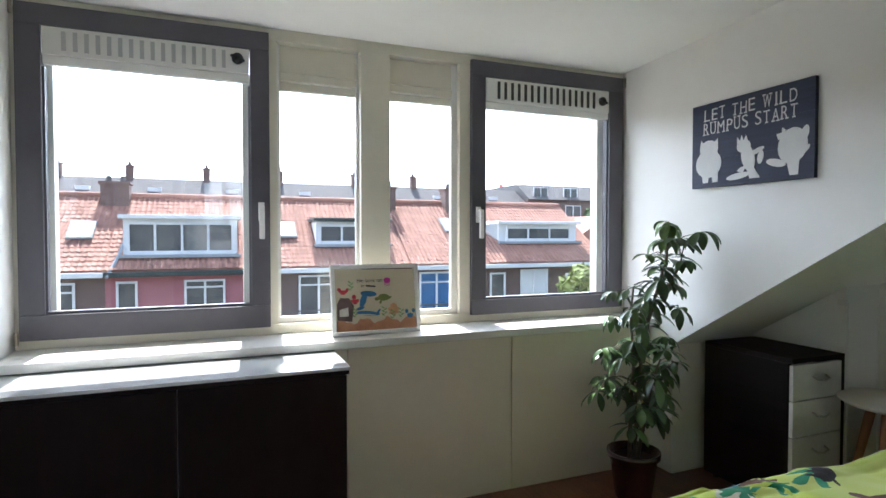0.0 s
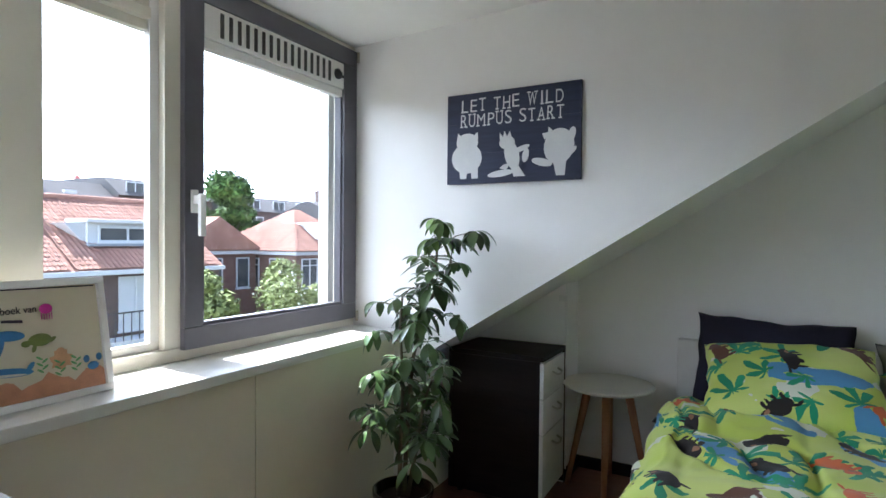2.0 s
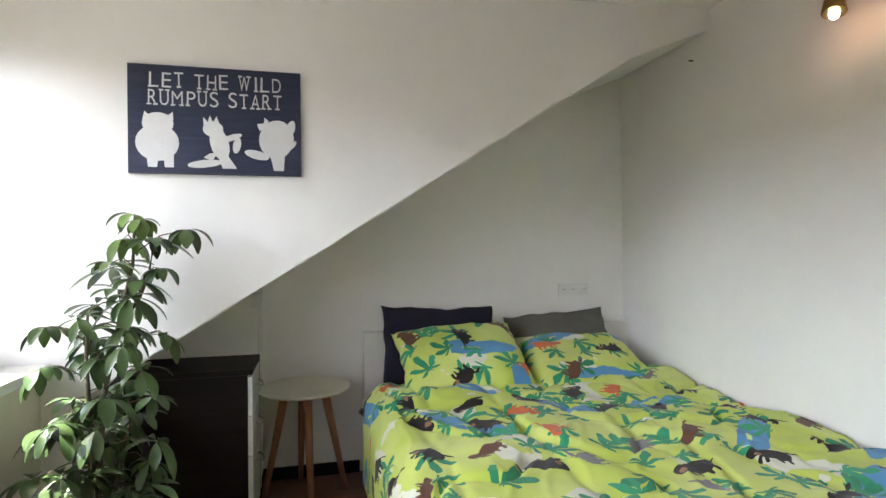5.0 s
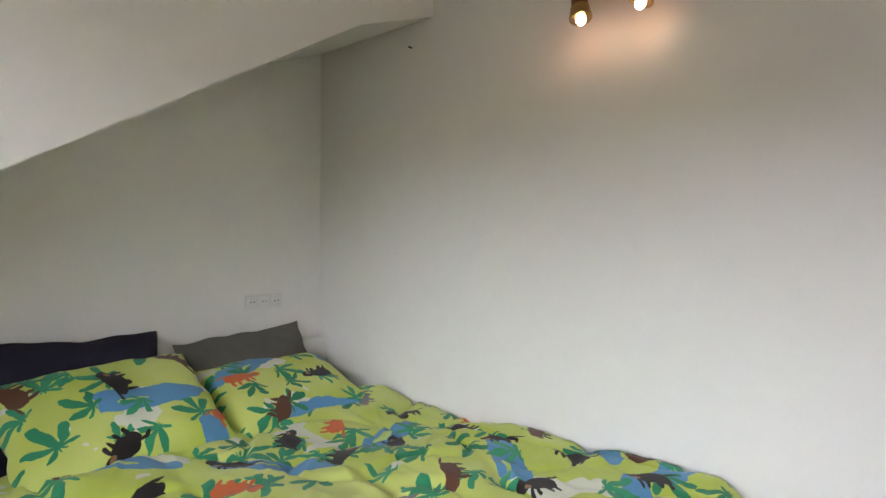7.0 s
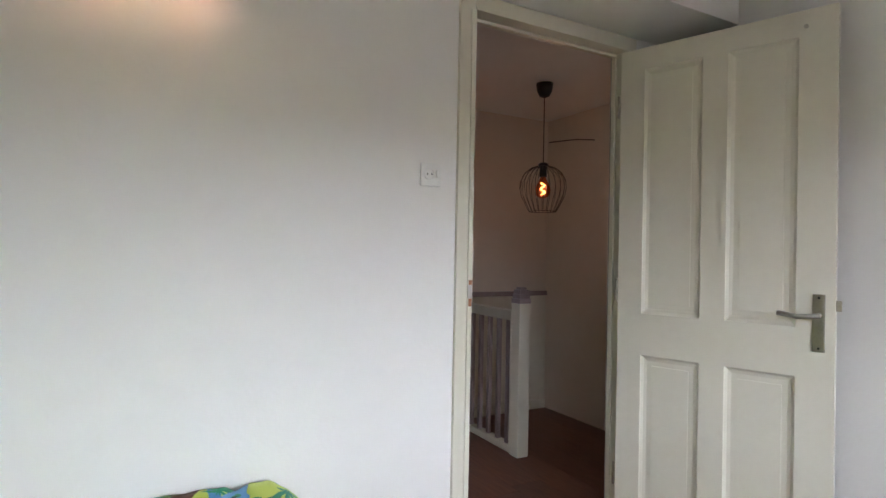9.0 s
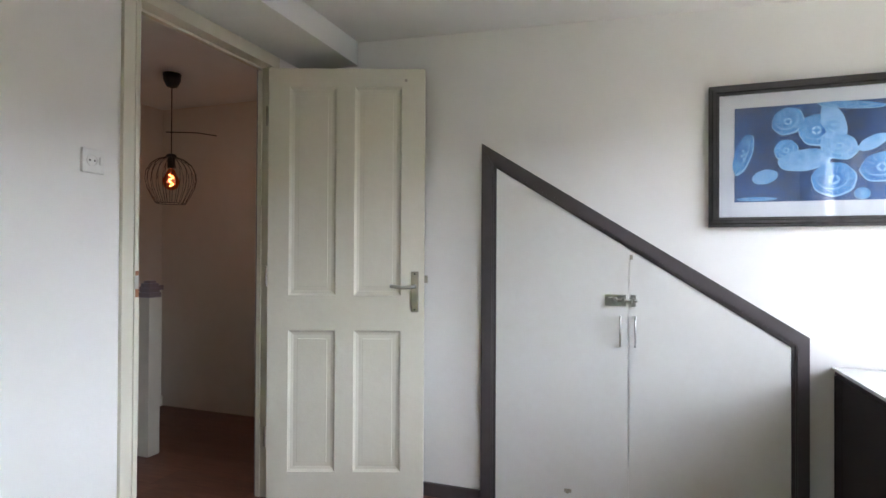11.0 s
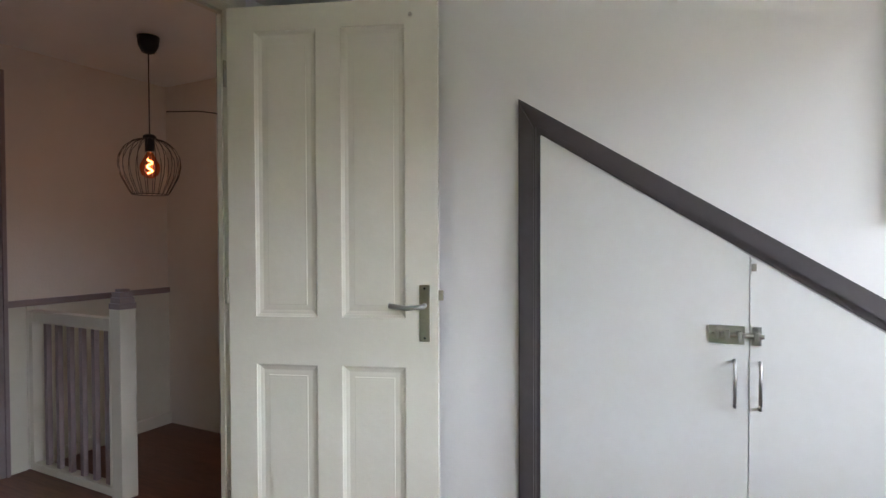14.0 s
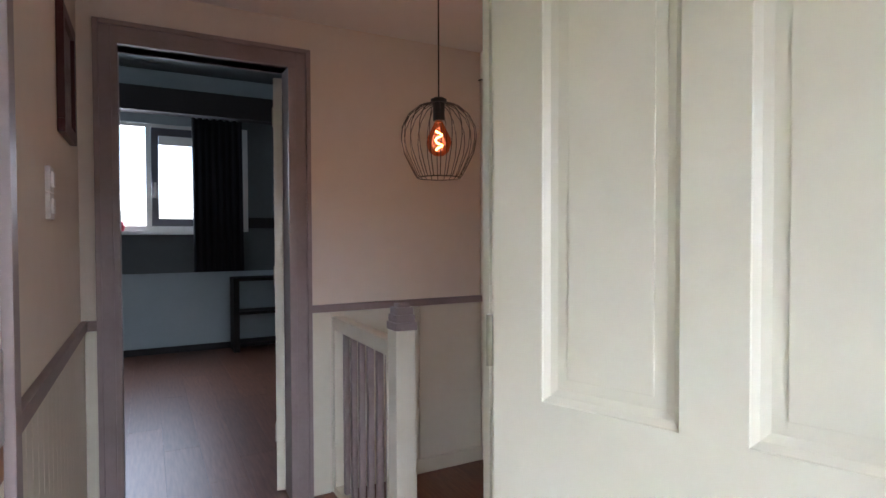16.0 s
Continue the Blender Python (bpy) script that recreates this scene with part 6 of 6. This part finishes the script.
part("dormer_cheek", bm, OWHITE, h5, "white sloping dormer cheek")
house_window(h5, 11.4, 12.7, -2.1, -0.2, 20, 2, OWHITE, transom=0.35)
house_window(h5, 10.0, 10.7, -1.5, -0.3, 20, 1)
house_window(h5, 13.6, 14.8, -1.6, -0.4, 20, 2)
for x0, x1 in ((1.3, 4.6), (6.7, 9.4), (10.2, 13.2)):
    bl = thing("balcony_rail", "thin grey metal balcony railing on the brick facade", "railing", ((x0 + x1) / 2, 19.2, -2.3), group="balconies of the row opposite")
    part("slab", boxes(((x0, 19.1, -2.45), (x1, 20, -2.3))), OWHITE, bl)
    part("top_rail", boxes(((x0, 19.1, -1.38), (x1, 19.15, -1.33))), GREYR, bl)
    k = x0
    while k < x1:
        part("bar", boxes(((k, 19.11, -2.3), (k + 0.025, 19.14, -1.38))), GREYR, bl)
        k += 0.28


def far_terrace(x0, x1, y, eave, ridge, wall, label):
    h = thing("far_terrace", label, "house", ((x0 + x1) / 2, y + 4, -6.2), group="far terraces")
    part("wall", boxes(((x0, y, -6.2), (x1, y + 8, eave))), wall, h)
    bm = bmesh.new()
    prism(bm, [(y - 0.3, eave), (y + 4, ridge), (y + 8.3, eave)], 0, x0, x1)
    part("roof", bm, GREYR, h, "grey roof")
    rr = random.Random(int(x0 * 7 + y))
    k = x0 + 1.5
    while k < x1 - 1:
        part("chimney", boxes(((k - 0.26, y + 3.6, ridge - 0.6), (k + 0.26, y + 4.2, ridge + 0.85)), ((k - 0.31, y + 3.55, ridge + 0.85), (k + 0.31, y + 4.25, ridge + 0.95)), ((k - 0.1, y + 3.8, ridge + 0.95), (k + 0.1, y + 4.0, ridge + 1.25))), BRICK, h)
        z = eave + (ridge - eave) * 0.6
        part("skylight", boxes(((k + 1.4, y + 2.1, z - 0.1), (k + 2.3, y + 2.5, z + 0.2))), OWHITE, h)
        if wall is REDB:
            house_window(h, k, k + 2.0, eave - 1.7, eave - 0.35, y, 2)
            house_window(h, k + 2.6, k + 4.0, eave - 1.7, eave - 0.35, y, 2)
        k += rr.uniform(4.5, 6.5)
    return h


far_terrace(-60, -8, 44, 3.0, 5.55, BRICK, "long grey-roofed terrace in the distance")
far_terrace(-8, 27, 44.5, 3.0, 5.6, BRICK, "long grey-roofed terrace in the distance with chimneys")
for bx0, bx1, by, bz in ((27, 36, 46, 6.2), (38, 60, 44, 5.4), (62, 90, 40, 5.6)):
    h = thing("apartment_block", "distant grey brick block with rows of white windows", "building", ((bx0 + bx1) / 2, by + 5, -6.2), group="far blocks")
    part("wall", boxes(((bx0, by, -6.2), (bx1, by + 10, bz - 1.6))), BRICK, h)
    bm = bmesh.new()
    prism(bm, [(by - 0.3, bz - 1.6), (by + 2.2, bz), (by + 10, bz), (by + 10, bz - 1.6)], 0, bx0, bx1)
    part("roof", bm, GREYR, h)
    k = bx0 + 0.8
    while k < bx1 - 2:
        house_window(h, k, k + 1.8, bz - 3.4, bz - 2.1, by, 2)
        house_window(h, k, k + 1.6, bz - 1.45, bz - 0.4, by + 0.3, 2)
        k += 3.4
# saucer tower
tw = thing("water_tower", "far tower with a faded red saucer top", "tower", (63, 120, -6.2))
bm = bmesh.new()
tube(bm, [(63, 120, -6.2), (63, 120, 12.5)], 0.7, 10)
part("shaft", bm, OWHITE, tw)
bm = bmesh.new()
lathe(bm, [(0.5, 9.6), (1.4, 10.8), (1.8, 11.6), (1.8, 12.2), (0.6, 12.4), (0.5, 13.4), (0.1, 13.5), (0.08, 15)], (63, 120, 0), 18)
part("saucer", bm, SIGNR, tw)


def corner_house(name, x0, x1, y0, y1, eave, ridge, hip, label):
    h = thing(name, label, "house", ((x0 + x1) / 2, (y0 + y1) / 2, -6.2), group="red-roofed corner houses")
    part("wall", boxes(((x0, y0, -6.2), (x1, y1, eave - 0.1))), REDB, h)
    part("gutter", boxes(((x0 - 0.25, y0 - 0.25, eave - 0.2), (x1 + 0.25, y1 + 0.25, eave - 0.02))), OWHITE, h)
    bm = bmesh.new()
    c = ((x0 + x1) / 2, (y0 + y1) / 2)
    e = 0.3
    q = [bm.verts.new(p) for p in ((x0 - e, y0 - e, eave), (x1 + e, y0 - e, eave), (x1 + e, y1 + e, eave), (x0 - e, y1 + e, eave))]
    if (x1 - x0) > (y1 - y0):
        r = [bm.verts.new((x0 - e + hip, c[1], ridge)), bm.verts.new((x1 + e - hip, c[1], ridge))]
        fs = ((q[0], q[1], r[1], r[0]), (q[2], q[3], r[0], r[1]), (q[1], q[2], r[1]), (q[3], q[0], r[0]))
    else:
        r = [bm.verts.new((c[0], y0 - e + hip, ridge)), bm.verts.new((c[0], y1 + e - hip, ridge))]
        fs = ((q[0], r[0], r[1], q[3]), (q[1], q[2], r[1], r[0]), (q[0], q[1], r[0]), (q[2], q[3], r[1]))
    for f_ in fs:
        bm.faces.new(f_)
    bm.faces.new(q)
    bmesh.ops.recalc_face_normals(bm, faces=bm.faces)
    part("roof", bm, TILE, h, "red pantile roof")
    return h


c1 = corner_house("corner_house", 17.2, 22.6, 25.5, 31, 0.5, 2.3, 0.0, "brick house with a red gabled roof and dormer")
house_window(c1, 19.6, 20.6, 0.95, 1.5, 26.2, 2)
for a in (17.8, 19.4, 21.2):
    house_window(c1, a, a + 0.9, -1.6, 0.1, 25.5, 1)
pantiles("roof_tiles", c1, (17.2, 25.2, 0.52), (1, 0, 0), (0, 3.05, 1.8), 30, 14)
c2 = corner_house("corner_house", 22.8, 29.6, 22.6, 29.4, 0.45, 3.0, 3.6, "brick corner house with a red hipped roof")
pantiles("roof_tiles", c2, (22.5, 22.3, 0.47), (1, 0, 0), (0, 3.6, 2.55), 42, 17, hip=(0.5, 0.5))
pantiles("roof_tiles", c2, (22.5, 29.7, 0.47), (0, -1, 0), (3.7, 0, 2.55), 42, 17, hip=(0.5, 0.5))
h_ = part("dormer", boxes(((25.0, 23.0, 1.15), (26.9, 25.5, 2.0))), OWHITE, c2, "small white dormer")
part("dormer_roof", boxes(((24.8, 22.8, 2.0), (27.1, 25.6, 2.12))), OWHITE, h_)
house_window(c2, 25.15, 26.75, 1.22, 1.92, 23.0, 2)
for a in (23.2, 24.9, 27.3):
    house_window(c2, a, a + 1.3, -1.7, 0.05, 22.6, 2, transom=0.4)
for y_ in (23.4, 25.4, 27.4):
    house_window(c2, y_, y_ + 1.2, -1.7, 0.05, 22.8, 2, axis="x", transom=0.4)
c3 = corner_house("corner_house", 27.0, 34.0, 9.0, 22.2, 0.55, 3.2, 3.4, "brick terrace with a red pantile roof and white dormers")
pantiles("roof_tiles", c3, (26.7, 22.4, 0.57), (0, -1, 0), (3.8, 0, 2.65), 74, 18)
for y_ in (17.2, 12.6):
    d_ = part("dormer", boxes(((27.9, y_, 1.25), (31, y_ + 3.0, 2.45))), OWHITE, c3, "wide white dormer")
    part("dormer_roof", boxes(((27.7, y_ - 0.15, 2.45), (31, y_ + 3.15, 2.58))), OWHITE, d_)
    house_window(c3, y_ + 0.15, y_ + 2.85, 1.35, 2.35, 27.9, 3, axis="x")
for y_ in (20.4, 18.6, 16.2, 14.0, 11.6):
    house_window(c3, y_, y_ + 1.5, -1.9, 0.1, 27.0, 2, axis="x", transom=0.45)
far_terrace(36, 70, 30, 2.9, 4.4, REDB, "distant terrace beyond the corner houses")


def tree(name, x, y, base, top, rx, ry, count, leafmat, label, seed, blossoms=0, size=0.22):
    r = random.Random(seed)
    t = thing(name, label, "tree" if top - base > 6 else "shrub", (x, y, base))
    bm = bmesh.new()
    mid = base + (top - base) * 0.55
    tube(bm, [(x, y, base), (x + 0.1, y, (base + mid) / 2), (x, y + 0.1, mid)], 0.22 if top > 3 else 0.09, 8, 0.08)
    limbs = []
    for i in range(9):
        a = i * 2.4
        e = Vector((x + rx * 0.6 * math.cos(a), y + ry * 0.6 * math.sin(a), mid + (top - mid) * r.uniform(0.1, 0.75)))
        tube(bm, [(x, y, mid - 0.4), (Vector((x, y, mid)) + e) / 2 + Vector((0, 0, 0.2)), e], 0.06, 6, 0.02)
    part("trunk", bm, TRUNK, t)
    lobes = []
    h0 = base + (top - base) * 0.28
    for i in range(26):
        a, q = r.uniform(0, 6.28), r.uniform(0.15, 0.85)
        zz = r.uniform(h0, top - 0.3)
        k = math.sin(math.pi * min(1, max(0.12, (zz - h0) / (top - h0) * 0.8 + 0.15)))
        lobes.append((x + rx * q * k * math.cos(a), y + ry * q * k * math.sin(a), zz, r.uniform(0.18, 0.36) * (rx + ry) / 2))
    vs, fs = [], []
    for i in range(count):
        lx, ly, lz, lr = r.choice(lobes)
        d = Vector((r.gauss(0, 1), r.gauss(0, 1), r.gauss(0, 1))).normalized()
        c = Vector((lx, ly, lz)) + d * lr * r.uniform(0.55, 1.08)
        u = Vector((r.gauss(0, 1), r.gauss(0, 1), r.gauss(0, 0.5))).normalized() * size * r.uniform(0.6, 1.2)
        w = u.cross(d).normalized() * size * 0.45
        k = len(vs)
        vs += [tuple(c - u), tuple(c + w), tuple(c + u), tuple(c - w)]
        fs.append((k, k + 1, k + 2, k + 3))
    me = bpy.data.meshes.new("crown")
    o = ORIGIN[t]
    me.from_pydata([(p[0] - o.x, p[1] - o.y, p[2] - o.z) for p in vs], [], fs)
    me.materials.append(leafmat)
    cr = new("crown", me)
    cr.parent = t
    tagged(cr, kind="stuff")
    if blossoms:
        bm = bmesh.new()
        for i in range(blossoms):
            lx, ly, lz, lr = r.choice(lobes)
            d = Vector((r.gauss(0, 1), r.gauss(0, 1) - 0.6, abs(r.gauss(0, 1)))).normalized()
            bmesh.ops.create_icosphere(bm, subdivisions=1, radius=r.uniform(0.018, 0.042), matrix=Matrix.Translation(Vector((lx, ly, lz)) + d * lr * 1.05))
        tagged(part("blossom", bm, BLOSS, t, "white flower heads"), kind="stuff")
    return t


tree("garden_tree", 27.5, 33.5, -6.2, 5.4, 3.0, 3.0, 9000, TREEL, "large round-crowned tree behind the corner houses", 2, size=0.26)
tree("garden_tree", 31.0, 36.0, -6.2, 3.6, 2.4, 2.4, 5000, TREEL, "dark green tree in the distance", 4, size=0.26)
tree("garden_shrub", 9.9, 13.6, -6.2, 0.4, 1.4, 1.4, 9000, SHRUB, "bright green leafy garden tree", 6, size=0.13)
tree("garden_shrub", 14.6, 15.5, -6.2, 0.5, 1.5, 1.5, 6000, SHRUB, "tall green garden shrub", 8, size=0.13)
tree("flowering_shrub", 11.6, 9.5, -6.2, 0.55, 2.0, 1.8, 14000, SHRUB, "garden shrub with white flower heads", 9, 170, size=0.07)
tree("flowering_shrub", 10.4, 11.0, -6.2, 0.20, 1.9, 1.7, 13000, SHRUB, "garden shrub with white flower heads", 10, 150, size=0.07)
tree("flowering_shrub", 11.3, 10.4, -6.2, 0.35, 1.5, 1.5, 9000, SHRUB, "garden shrub with white flower heads", 13, 110, size=0.07)
